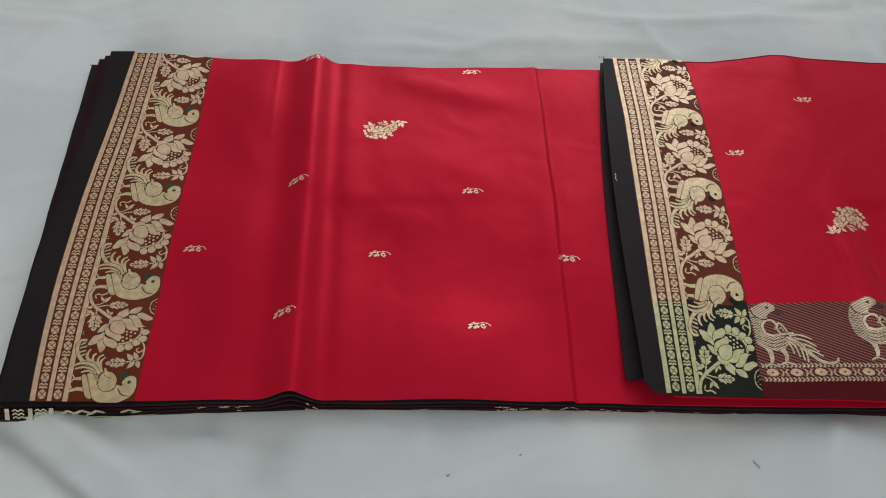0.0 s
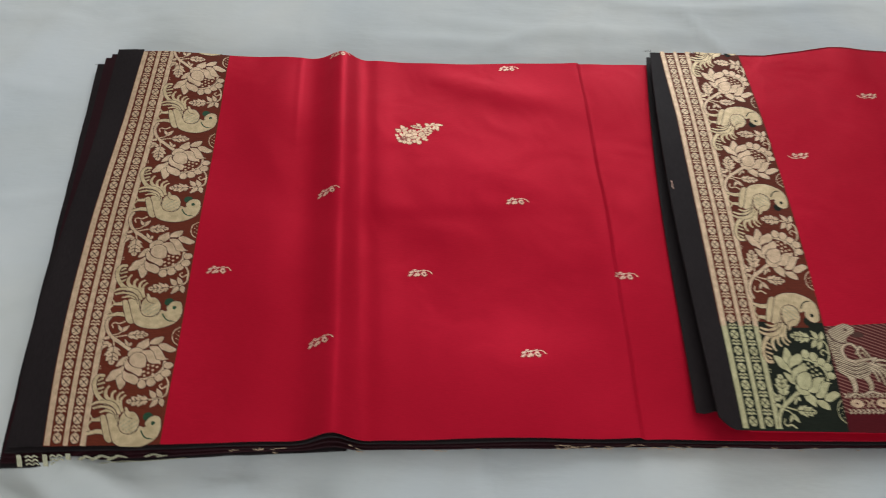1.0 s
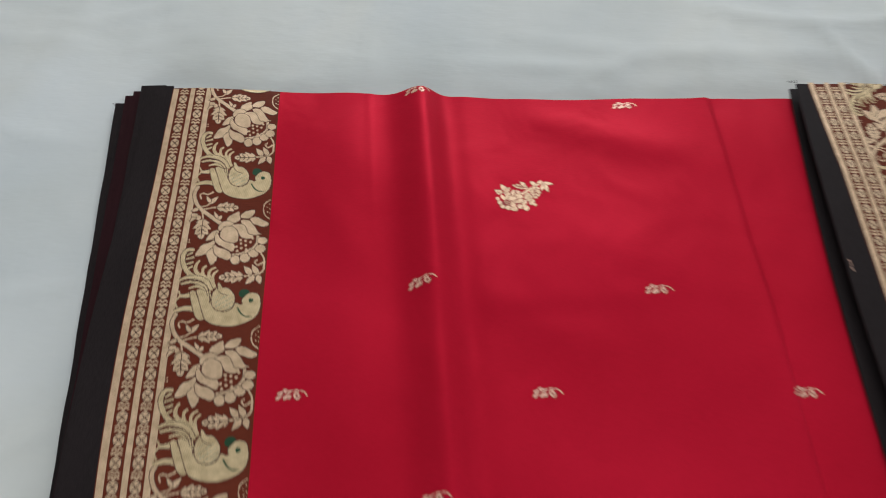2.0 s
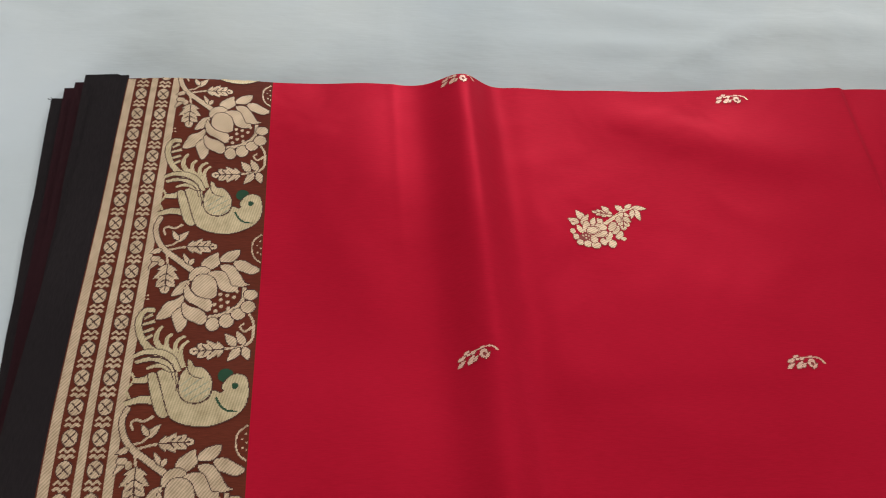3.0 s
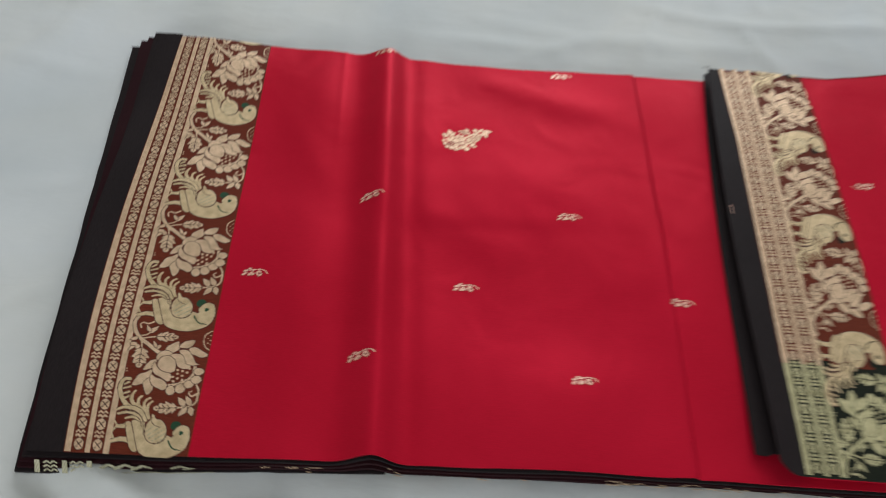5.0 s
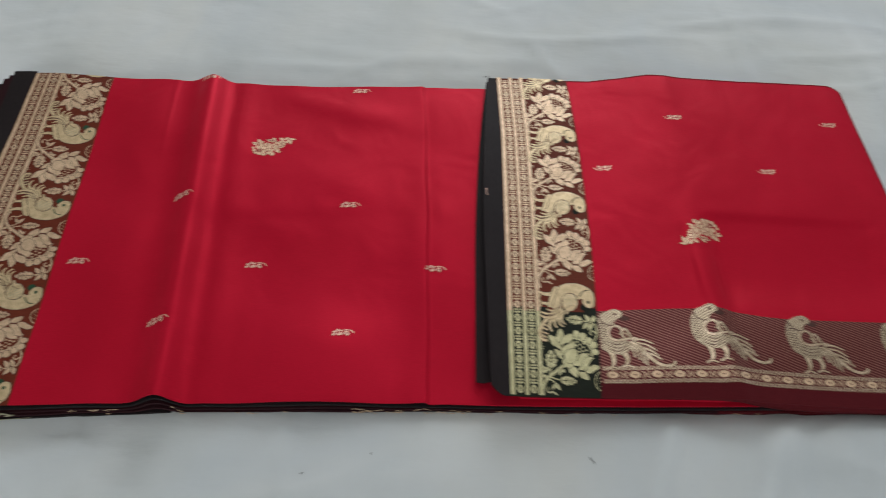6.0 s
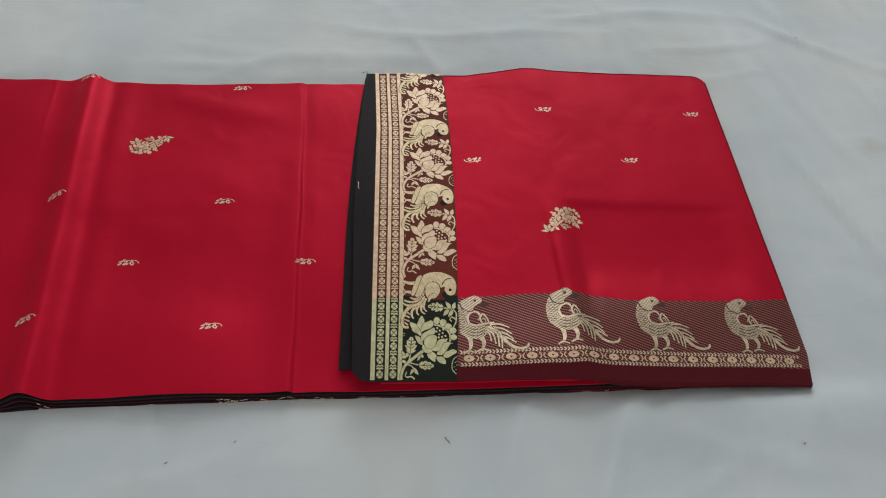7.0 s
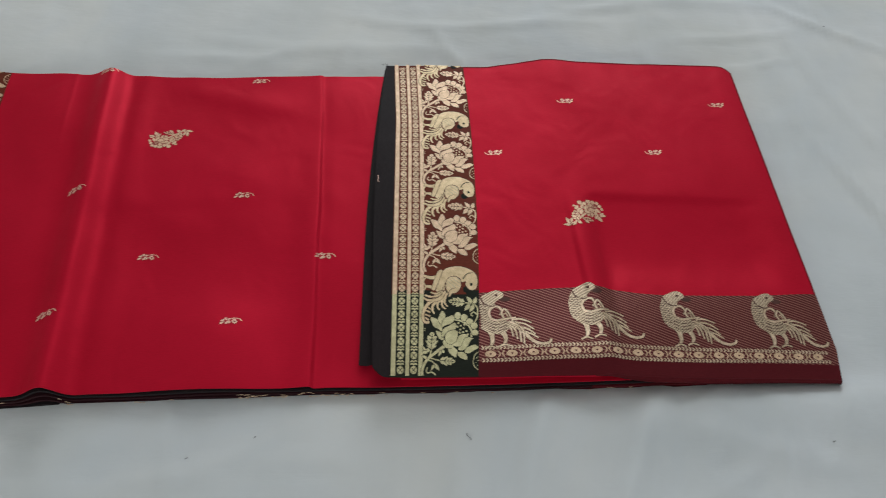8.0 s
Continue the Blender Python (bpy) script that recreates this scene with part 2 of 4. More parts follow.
# Unseen room, added to enclose the bed; its openings only hold the area lamps.
L, LO, HI = 3.2, -0.5, 2.7
boxes("floor", [(-L, L, -L, L, LO - 0.1, LO)], floor_stone, "grey stone floor of the room", "floor")
boxes("ceiling", [(-L, L, -L, L, HI, HI + 0.1)], wall_paint, "plain off-white plaster ceiling", "ceiling")
boxes("wall_south", [(-L, -1.6, -L - 0.15, -L, LO, HI), (0.4, L, -L - 0.15, -L, LO, HI), (-1.6, 0.4, -L - 0.15, -L, LO, 0.6), (-1.6, 0.4, -L - 0.15, -L, 1.9, HI)],
      wall_paint, "off-white plaster wall with an opening for a lamp", "wall")
boxes("wall_west", [(-L - 0.15, -L, -L, L, LO, HI)], wall_paint, "plain off-white plaster wall", "wall")
boxes("wall_north", [(-L, -0.3, L, L + 0.15, LO, HI), (1.7, L, L, L + 0.15, LO, HI), (-0.3, 1.7, L, L + 0.15, LO, 0.65), (-0.3, 1.7, L, L + 0.15, 2.5, HI)],
      wall_paint, "off-white plaster wall with an opening for a lamp", "wall")
boxes("wall_east", [(L, L + 0.15, -L, -0.8, LO, HI), (L, L + 0.15, 1.2, L, LO, HI), (L, L + 0.15, -0.8, 1.2, LO, 0.6), (L, L + 0.15, -0.8, 1.2, 1.9, HI)],
      wall_paint, "off-white plaster wall with an opening for a lamp", "wall")

bm = bmesh.new()
box(bm, -0.75, 1.05, -0.72, 1.28, LO, -0.004)
bmesh.ops.bevel(bm, geom=bm.edges[:], offset=0.03, segments=3, affect="EDGES")
tagged(finish("mattress", bm, ticking), "thick mattress under a white cotton sheet", "mattress")


# ---- white sheet ----
def bell(d, left, right):
    return math.exp(-(d / (left if d < 0 else right)) ** 2)


def fold_line(x, y, x0, y0, angle, half, width, high):
    """One crease of the sheet: a low ridge along a line that fades at both ends."""
    c, s = math.cos(radians(angle)), math.sin(radians(angle))
    u, v = (x - x0) * c + (y - y0) * s, -(x - x0) * s + (y - y0) * c
    v += 0.012 * math.sin(u * 17 + x0 * 40)
    return high * math.exp(-(v / width) ** 2 - (u / half) ** 4)


CREASES = [
    (-0.158, -0.131, 158, 0.042, 0.0080, 0.0034), (-0.166, -0.148, 156, 0.055, 0.0085, -0.0062), (-0.25, 0.065, 4, 0.05, 0.004, 0.0012), (-0.26, -0.02, 20, 0.05, 0.005, 0.002),
    (0.320, -0.150, 78, 0.045, 0.008, 0.004), (0.268, -0.150, 70, 0.04, 0.007, 0.003), (0.200, -0.170, 84, 0.04, 0.010, 0.0025),
    (0.548, 0.075, 100, 0.07, 0.0035, 0.0026), (0.570, 0.200, 98, 0.08, 0.006, 0.0018), (0.600, 0.290, 150, 0.06, 0.005, 0.0022), (0.515, 0.170, 84, 0.09, 0.010, 0.0020), (0.62, 0.02, 120, 0.06, 0.008, 0.002),
    (0.50, 0.28, 12, 0.06, 0.005, 0.0015), (0.02, 0.235, 8, 0.07, 0.006, 0.0012), (0.36, -0.165, 20, 0.05, 0.006, 0.0018),
    (0.250, 0.285, 176, 0.12, 0.006, 0.0018), (0.10, 0.250, 172, 0.10, 0.008, 0.0012), (0.06, -0.140, 12, 0.06, 0.006, 0.0016),
    (-0.05, -0.150, 165, 0.05, 0.008, 0.0016), (0.42, -0.140, 160, 0.07, 0.008, 0.0018), (-0.30, 0.20, 80, 0.10, 0.012, 0.0018),
    (0.42, 0.31, 4, 0.12, 0.007, 0.0016), (0.56, -0.10, 62, 0.06, 0.008, 0.0018),
]

random.seed(21)
for _ in range(84):
    cx, cy = random.uniform(-0.36, 0.68), random.choice((random.uniform(-0.19, -0.125), random.uniform(0.215, 0.34), random.uniform(-0.19, 0.34)))
    CREASES.append((cx, cy, random.choice((random.uniform(-25, 25), random.uniform(60, 120))), random.uniform(0.015, 0.05), random.uniform(0.0024, 0.007), random.uniform(0.0005, 0.0014)))


def z_sheet(x, y):
    z = 0.0016 * noise.noise((x * 9, y * 9, 1.7)) + 0.0008 * noise.noise((x * 30, y * 42, 4.1)) + 0.0005 * noise.noise((x * 70, y * 55, 8.2))
    for c in CREASES:
        z += 1.5 * fold_line(x, y, *c)
    hold = max(0.0, min(1.0, (x + 0.23) / 0.03, (0.48 - x) / 0.03, (y + 0.112) / 0.02, (0.2 - y) / 0.03))
    z += (0.0040 * max(0.0, min(1.0, (x + 0.09) / 0.05)) - 0.0014 * max(0.0, min(1.0, (x - 0.10) / 0.10)) + 0.0050 * max(0.0, min(1.0, (x - 0.15) / 0.10)) + 0.0036 * max(0.0, min(1.0, (x - 0.34) / 0.10))) * bell(y + 0.116, 0.030, 0.016) * max(0.0, min(1.0, (0.60 - x) / 0.10)) / max(0.05, 1 - hold)
    return z * (1 - hold) + 0.0078 + 0.012 * max(0.0, x - 0.50)


bm = bmesh.new()
xs = [-0.78, -0.76, -0.7, -0.6, -0.5] + [-0.42 + 0.005 * i for i in range(241)] + [0.85, 0.95, 1.05, 1.08]
ys = [-0.75, -0.73, -0.6, -0.45, -0.35, -0.28] + [-0.22 + 0.005 * i for i in range(125)] + [0.48, 0.6, 0.8, 1.0, 1.2, 1.29, 1.31]
rows = []
for j, y in enumerate(ys):
    rows.append([bm.verts.new((x, y, -0.42 if i in (0, len(xs) - 1) or j in (0, len(ys) - 1) else z_sheet(x, y))) for i, x in enumerate(xs)])
for j in range(len(ys) - 1):
    for i in range(len(xs) - 1):
        bm.faces.new((rows[j][i], rows[j][i + 1], rows[j + 1][i + 1], rows[j + 1][i]))
tagged(finish("bed_sheet", bm, white_cotton, smooth=True), "creased white cotton sheet spread over the mattress", "bed sheet")


# ---- the folded saree: where its edges run and how high it lies ----
def heap(x):
    """How far the layers pile up towards the free corner, from 0 to 1."""
    return 1 / (1 + math.exp((x + 0.165) / 0.012))


def crease(x, y):
    """The edge of the panel folded over: it stands a little above the cloth beside it and falls off sharply."""
    k = x - 0.1175 + 0.03 * max(0.0, y) + 0.0016 * noise.noise((y * 22, 1.5, 0.2))
    sharp = 0.35 + 0.65 / (1 + math.exp((y - 0.075) / 0.02))
    return sharp * 0.0022 * bell(min(k, 0.0), 0.014, 1.0) / (1 + math.exp(k / 0.0005)) - 0.0005 * bell(k - 0.0016, 0.0016, 0.006)


SOFT_FOLDS = [(0.000, 0.172, 0.088, 0.148, 0.011, 0.0016), (-0.028, 0.050, 0.030, 0.022, 0.012, 0.0012), (0.010, 0.095, 0.075, 0.070, 0.016, 0.0010), (-0.120, 0.120, -0.085, 0.060, 0.010, 0.0007)]


def soft_folds(x, y):
    """Shallow rolls left in the silk by its folding, each along one line and fading at its ends."""
    z = 0.0
    for x0, y0, x1, y1, wide, high in SOFT_FOLDS:
        ux, uy = x1 - x0, y1 - y0
        r = math.hypot(ux, uy)
        along, across = ((x - x0) * ux + (y - y0) * uy) / r / r, ((y - y0) * ux - (x - x0) * uy) / r
        z += high * math.exp(-(across / wide) ** 2 - abs(2 * along - 1) ** 3)
    return z


def z_low(x, y):
    """Top of the lower fold, with its standing ridge and one pressed crease."""
    d = x + 0.0505 + 0.058 * y
    z = 0.0185 + (0.0092 + 0.003 * max(0.0, min(1.0, (-0.05 - y) / 0.06))) * bell(d, 0.0125, 0.010) + 0.0012 * bell(d - 0.026, 0.008, 0.012) + 0.0016 * bell(d + 0.04, 0.02, 0.02)
    z += 0.0060 * heap(x) / (1 + math.exp((0.10 - y) / 0.03))
    z += crease(x, y) + soft_folds(x, y) + 0.0003 * bell(d + 0.030, 0.0025, 0.0018) / (1 + math.exp((0.11 - y) / 0.01))
    z += 0.0048 * bell(x - 0.062, 0.040, 0.034) * bell(y + 0.066, 0.045, 0.030) + 0.0016 * bell(x - 0.05 - 0.2 * y, 0.035, 0.035)
    z += 0.0005 * math.tanh((y - 0.045 - 0.04 * x) / 0.003) * bell(x, 0.05, 0.08) * bell(y - 0.045, 0.02, 0.03)
    z += 0.0007 * noise.noise((x * 24 + 3 * y, y * 20, 5.6)) + 0.0002 * noise.noise((x * 70, y * 50, 9.1))
    return z + 0.0007 * noise.noise((x * 16, y * 7, 0.3)) + 0.0030 * noise.noise((x * 7 + 4 + 9 * y, y * 6, 2.3))


def z_up(x, y):
    """Top of the upper fold, with the soft ridge of the fold beneath it."""
    z = 0.0278 + 0.008 * max(0.0, y - 0.10) * bell(x - 0.31, 0.06, 0.06) - 0.0470 * max(0.0, x - 0.315)
    front = 1 / (1 + math.exp((y - 0.052) / 0.0016))
    z += 0.0024 * bell(x - 0.305 - 0.04 * (0.05 - y), 0.008, 0.008) / (1 + math.exp((y - 0.03) / 0.012))
    z += (0.085 * (y - 0.052) - 0.0018) * front / (1 + math.exp(-(x - 0.319) / 0.0022)) / (1 + math.exp((x - 0.446) / 0.005)) / (1 + math.exp((-0.020 - y) / 0.010))
    z += 0.0022 * bell(x - 0.31, 0.025, 0.018) * bell(y - 0.2, 0.05, 0.05)
    z += 0.0030 * bell(x - 0.285, 0.050, 0.036) * bell(y + 0.086, 0.016, 0.034)
    z -= 0.0009 * bell(x - 0.2985 - 0.04 * (0.05 - y), 0.0025, 0.002) / (1 + math.exp((y - 0.035) / 0.006)) / (1 + math.exp((-0.032 - y) / 0.004))
    z += 0.0006 * noise.noise((x * 25, y * 22 + 2 * x, 3.6)) + 0.0002 * noise.noise((x * 70, y * 50, 4.1))
    return z + 0.0006 * noise.noise((x * 15, y * 8, 7.3)) - 0.0008 * max(0.0, (x - 0.458) / 0.014) ** 2


def low_front(x):
    return -0.1105 + 0.030 * (x + 0.13) if x < 0.13 else -0.1027 + 0.0045 * max(0.0, x - 0.25) / 0.2


def low_gold(y):
    return -0.2038 + 0.48 * max(0.0, 0.05 - y) ** 2


def low_red(y):
    return -0.1365 - 0.038 * y


def low_black(y):
    return low_gold(y) - 0.0125 - 0.016 * (0.19 - y)


def up_gold(y):
    return 0.1700 + 0.022 * y - 0.035 * max(0.0, y - 0.13)


def up_red(y):
    return 0.2330 - 0.22 * (y - 0.1) ** 2


def up_black(y):
    return 0.1498 + 0.25 * max(0.0, y) ** 2 + 0.022 * y


def up_fold(y):
    return 0.4722 - 0.004 * max(0.0, -y - 0.08) / 0.02


def strip_top(x):
    return -0.0385 + 0.0055 * bell(x - 0.305, 0.06, 0.035) + 0.004 * max(0.0, x - 0.34) / 0.12


def hem_top(x):
    return -0.0915 + 0.0012 * bell(x - 0.30, 0.04, 0.03)


def low_back(x):
    return 0.1885 - 0.0050 * heap(x) + 0.004 * max(0.0, x - 0.1) / 0.06 + 0.0012 * noise.noise((x * 25, 3, 3))


def up_back(x):
    return 0.1965 + 0.009 * max(0.0, min(1.0, (x - 0.25) / 0.05)) + 0.006 * max(0.0, min(1.0, (x - 0.33) / 0.12)) + 0.0006 * noise.noise((x * 30, 5, 3)) - 0.0075 * max(0.0, (x - 0.460) / 0.012) ** 2.5


def up_front(x):
    return -0.1015 - 0.0012 * max(0.0, min(1.0, (x - 0.28) / 0.08))


BASE = Vector((0.12, 0.04, 0.0))
saree = new("folded_saree")
saree.location = BASE
tagged(saree, "folded red silk saree with black and gold brocade borders", "saree")


def cloth(name, place, surface, nx, ny, mats, label="", thick=0.0009, parent=None, pick=None):
    """A sheet of cloth with its thickness; place(s, v) gives x and y for s and v from 0 to 1."""
    bm = bmesh.new()
    top, low = [], []
    for j in range(ny + 1):
        pts = [place(i / nx, j / ny) for i in range(nx + 1)]
        top.append([bm.verts.new((x, y, surface(x, y))) for x, y in pts])
        low.append([bm.verts.new((x, y, surface(x, y) - thick)) for x, y in pts])
    for j in range(ny):
        for i in range(nx):
            f = bm.faces.new((top[j][i], top[j][i + 1], top[j + 1][i + 1], top[j + 1][i]))
            if pick:
                c = f.calc_center_median()
                f.material_index = pick(c.x, c.y)
            bm.faces.new((low[j][i], low[j + 1][i], low[j + 1][i + 1], low[j][i + 1]))
    rims = []
    for j in range(ny):
        rims.append((top[j][0], top[j + 1][0], low[j + 1][0], low[j][0]))
        rims.append((top[j][nx], low[j][nx], low[j + 1][nx], top[j + 1][nx]))
    for i in range(nx):
        rims.append((top[0][i], low[0][i], low[0][i + 1], top[0][i + 1]))
        rims.append((top[ny][i], top[ny][i + 1], low[ny][i + 1], low[ny][i]))
    for rim in rims:
        f = bm.faces.new([bm.verts.new(v.co) for v in rim])
        if pick:
            c = f.calc_center_median()
            f.material_index = pick(c.x, c.y)
    ob = finish(name, bm, mats, parent or saree, label)
    for p in ob.data.polygons:
        p.use_smooth = abs(p.normal.z) > 0.3
    return ob


def span(left, right, front, back):
    """The place function between two edges x(y) and two edges y(x)."""
    def place(s, v):
        x = left(0.04) + s * (right(0.04) - left(0.04))
        for _ in range(3):
            y = front(x) + v * (back(x) - front(x))
            x = left(y) + s * (right(y) - left(y))
        return x, y
    return place


# lower layers, fanned out beside the border
FAN = [(-0.2410, 0.1855, 0.084), (-0.2345, 0.1895, 0.068), (-0.2290, 0.1905, 0.054), (-0.2235, 0.1925, 0.042)]
for k, (fx, fy, lean) in enumerate(FAN):
    lift = 0.0080 + 0.0024 * (k + 1)

    def left_edge(y, fx=fx, k=k, lean=lean):
        return fx + (0.19 - y) * lean + 0.0006 * noise.noise((y * 40, k, 0))

    def level(x, y, k=k, lift=lift):
        f = max(0.0, 1 - (y - low_front(x)) / 0.02) * 0.0018
        return lift + (z_low(x, y) - crease(x, y) - 0.0185) * (k + 2) / 5.5 - f * f * 300 - 0.0007

    def front_edge(x, k=k):
        return low_front(x) - (0.0024 + 0.0045 * max(0.0, min(1.0, (-0.10 - x) / 0.09))) * (1 - 0.25 * k) + 0.0006 * noise.noise((x * 20, k * 3, 1))

    def back_edge(x, fy=fy, k=k):
        return fy - 0.0050 * heap(x) * (k + 2) / 5.5 + 0.0005 * noise.noise((x * 60, fy * 90, 0)) - 0.009 * max(0.0, min(1.0, (x + 0.208) / 0.012))

    cloth("folded_layer", span(left_edge, lambda y, k=k: 0.4600 + 0.0012 * k, front_edge, back_edge), level, 150, 24,
          [wine_silk if k in (1, 2) else black_silk, hem_silk], "black silk layer folded underneath", 0.0019, pick=lambda x, y, k=k: 1 if x > 0.20 + 0.05 * k and k else 0)

# lower fold
cloth("black_selvedge", span(low_black, low_gold, low_front, lambda x: low_back(x) + 0.002), z_low, 8, 50, black_silk, "plain black silk edge")
low_border = cloth("border_band", span(low_gold, low_red, low_front, low_back), z_low, 16, 60, [maroon_silk, green_black_silk], "maroon band with gold brocade figures")
cloth("red_field", span(low_red, lambda y: 0.4615, low_front, low_back), z_low, 640, 70, red_silk, "plain red silk with scattered gold sprigs")

# inner layers between the folds
for k in range(2):
    cloth("inner_layer", span(lambda y: 0.175, lambda y, k=k: 0.4635 + 0.001 * k, lambda x, k=k: -0.0990 - 0.0005 * k + 0.0005 * noise.noise((x * 18, k, 4)), lambda x: 0.194),
          lambda x, y, k=k: z_up(x, y) - 0.0062 + 0.0026 * k, 80, 12, red_silk if k == 0 else hem_silk, "", 0.0020)
cloth("black_underlayer", span(up_black, lambda y: up_black(y) + 0.05, lambda x: -0.0885 - 0.0012 * math.sin(x * 300), lambda x: 0.1985), lambda x, y: 0.0212 + 0.0004 * noise.noise((x * 40, y * 20, 2)), 10, 50,
      black_silk, "plain black silk edge of the layer below", 0.0009)

# upper fold
cloth("black_selvedge", span(lambda y: up_black(y) + 0.0010 + 0.0080 * (0.2 - y) / 0.3, up_gold, lambda x: up_front(x) + 0.007 * max(0.0, (0.166 - x) / 0.009) ** 2, up_back), z_up, 12, 60, black_silk, "plain black silk edge")
up_border = cloth("border_band", span(up_gold, up_red, up_front, up_back), z_up, 20, 90, [maroon_silk, green_black_silk], "maroon and dark green band with gold brocade figures",
                  pick=lambda x, y: 1 if y < -0.037 + 0.002 * math.sin(x * 400) else 0)
# Outermost rows a darker red: the dark line along the edges, put in as colour.
cloth("red_field", span(up_red, up_fold, strip_top, up_back), z_up, 150, 150, [red_silk, dark_rim_red], "plain red silk with scattered gold sprigs",
      pick=lambda x, y: 1 if y > up_back(x) - 0.0011 or x > up_fold(y) - 0.0011 else 0)
cross_band = cloth("cross_border", span(up_red, up_fold, hem_top, strip_top), z_up, 240, 40, maroon_twill, "maroon band with slanting threads and gold figures")
cloth("hem", span(up_red, up_fold, up_front, hem_top), z_up, 120, 8, hem_silk, "plain wine-red hem")

# rounded fold along the free side; dark wine all over, shade put in as colour
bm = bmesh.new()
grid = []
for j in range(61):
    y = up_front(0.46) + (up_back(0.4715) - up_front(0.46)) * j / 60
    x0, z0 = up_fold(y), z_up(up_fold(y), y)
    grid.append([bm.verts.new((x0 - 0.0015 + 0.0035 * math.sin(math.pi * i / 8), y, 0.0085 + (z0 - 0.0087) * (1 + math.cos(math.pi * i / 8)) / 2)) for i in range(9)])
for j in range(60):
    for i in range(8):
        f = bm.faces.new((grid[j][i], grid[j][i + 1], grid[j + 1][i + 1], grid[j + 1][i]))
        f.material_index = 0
finish("side_fold", bm, [hem_silk], saree, "turned silk edge, coloured dark for the shade along the fold", smooth=True)


bm = bmesh.new()
grid = []
for j in range(41):
    x = 0.30 + (up_fold(-0.1) - 0.30) * j / 40
    y0, z0, deep = up_front(x), z_up(x, up_front(x)), min(0.5, 0.12 + 1.1 * (x - 0.30) / 0.12)
    grid.append([bm.verts.new((x, y0 + 0.0006 - 0.0022 * deep * math.sin(math.pi * i / 6), z0 - 0.0004 - (z0 - 0.0095) * deep * (1 - math.cos(math.pi * i / 6)) / 2)) for i in range(7)])
for j in range(40):
    for i in range(6):
        bm.faces.new((grid[j][i], grid[j][i + 1], grid[j + 1][i + 1], grid[j + 1][i]))
finish("front_fold", bm, hem_silk, saree, "turned wine-red hem edge", smooth=True)


# ---- brocade figures ----
class Draft:
    """A flat drawing in millimetres out of ovals, leaves, strokes and closed curves."""

    def __init__(self, halo=0.32):
        self.faces, self.halo = [], halo

    def oval(self, x, y, rx, ry, turn, ink):
        if ink == 0 and min(rx, ry) > 1.2:
            self.oval(x, y, rx + self.halo, ry + self.halo, turn, -1)
        c, s = math.cos(radians(turn)), math.sin(radians(turn))
        ring = [(math.cos(a) * rx, math.sin(a) * ry) for a in (2 * math.pi * i / 18 for i in range(18))]
        self.faces.append(([[(x + u * c - v * s, y + u * s + v * c) for u, v in ring]], ink))

    def leaf(self, x0, y0, x1, y1, wide, lobed, ink):
        ux, uy = x1 - x0, y1 - y0
        r = math.hypot(ux, uy) or 1
        if ink == 0:
            e = self.halo / r
            self.leaf(x0 - ux * e, y0 - uy * e, x1 + ux * e, y1 + uy * e, wide + 2 * self.halo, lobed, -1)
        px, py = -uy / r * wide / 2, ux / r * wide / 2
        steps, quads, last = 35 if lobed else 9, [], None
        for i in range(steps + 1):
            t = i / steps
            w = math.sin(math.pi * min(1, t ** 0.75)) ** (0.65 if lobed else 1.0) + 0.02
            tooth = (t * 3.5 + 0.3) % 1.0
            lobe = 0.62 + 0.46 * tooth if lobed else 1.0
            lag = 0.07 * (lobe - 0.5) * w if lobed else 0.0
            now = ((x0 + ux * (t + lag) + px * w * lobe, y0 + uy * (t + lag) + py * w * lobe), (x0 + ux * (t + lag) - px * w * lobe, y0 + uy * (t + lag) - py * w * lobe))
            if last:
                quads.append([last[0], now[0], now[1], last[1]])
            last = now
        self.faces.append((quads, ink))
        if lobed and ink == 0 and r > 4:
            self.stroke(((x0, y0), (x0 + ux * 0.45, y0 + uy * 0.45), (x0 + ux * 0.9, y0 + uy * 0.9)), 0.5, 0.42, 1)
            for t in (0.3, 0.5, 0.7):
                for side in (-0.55, 0.55):
                    self.stroke(((x0 + ux * t, y0 + uy * t), (x0 + ux * (t + 0.14) + px * side, y0 + uy * (t + 0.14) + py * side)), 0.42, 0.36, 1)

    def curve(self, pts, closed=False, per=5):
        n, out = len(pts), []
        for i in range(n if closed else n - 1):
            p = [pts[(i + k) % n] if closed else pts[max(0, min(n - 1, i + k))] for k in (-1, 0, 1, 2)]
            for j in range(per):
                t = j / per
                out.append(tuple(0.5 * (2 * p[1][c] + (p[2][c] - p[0][c]) * t + (2 * p[0][c] - 5 * p[1][c] + 4 * p[2][c] - p[3][c]) * t * t
                                        + (3 * p[1][c] - p[0][c] - 3 * p[2][c] + p[3][c]) * t ** 3) for c in (0, 1)))
        return out if closed else out + [pts[-1]]

    def stroke(self, pts, w0, w1, ink):
        if ink == 0 and w0 > 1.0:
            self.stroke(pts, w0 + 2 * self.halo, w1 + 2 * self.halo, -1)
        line = self.curve(pts)
        n, quads, last = len(line), [], None
        for i, (x, y) in enumerate(line):
            a, b = line[max(0, i - 1)], line[min(n - 1, i + 1)]
            ux, uy = b[0] - a[0], b[1] - a[1]
            r = math.hypot(ux, uy) or 1
            w = (w0 + (w1 - w0) * i / (n - 1)) / 2
            now = ((x - uy / r * w, y + ux / r * w), (x + uy / r * w, y - ux / r * w))
            if last:
                quads.append([last[0], now[0], now[1], last[1]])
            last = now
        self.faces.append((quads, ink))

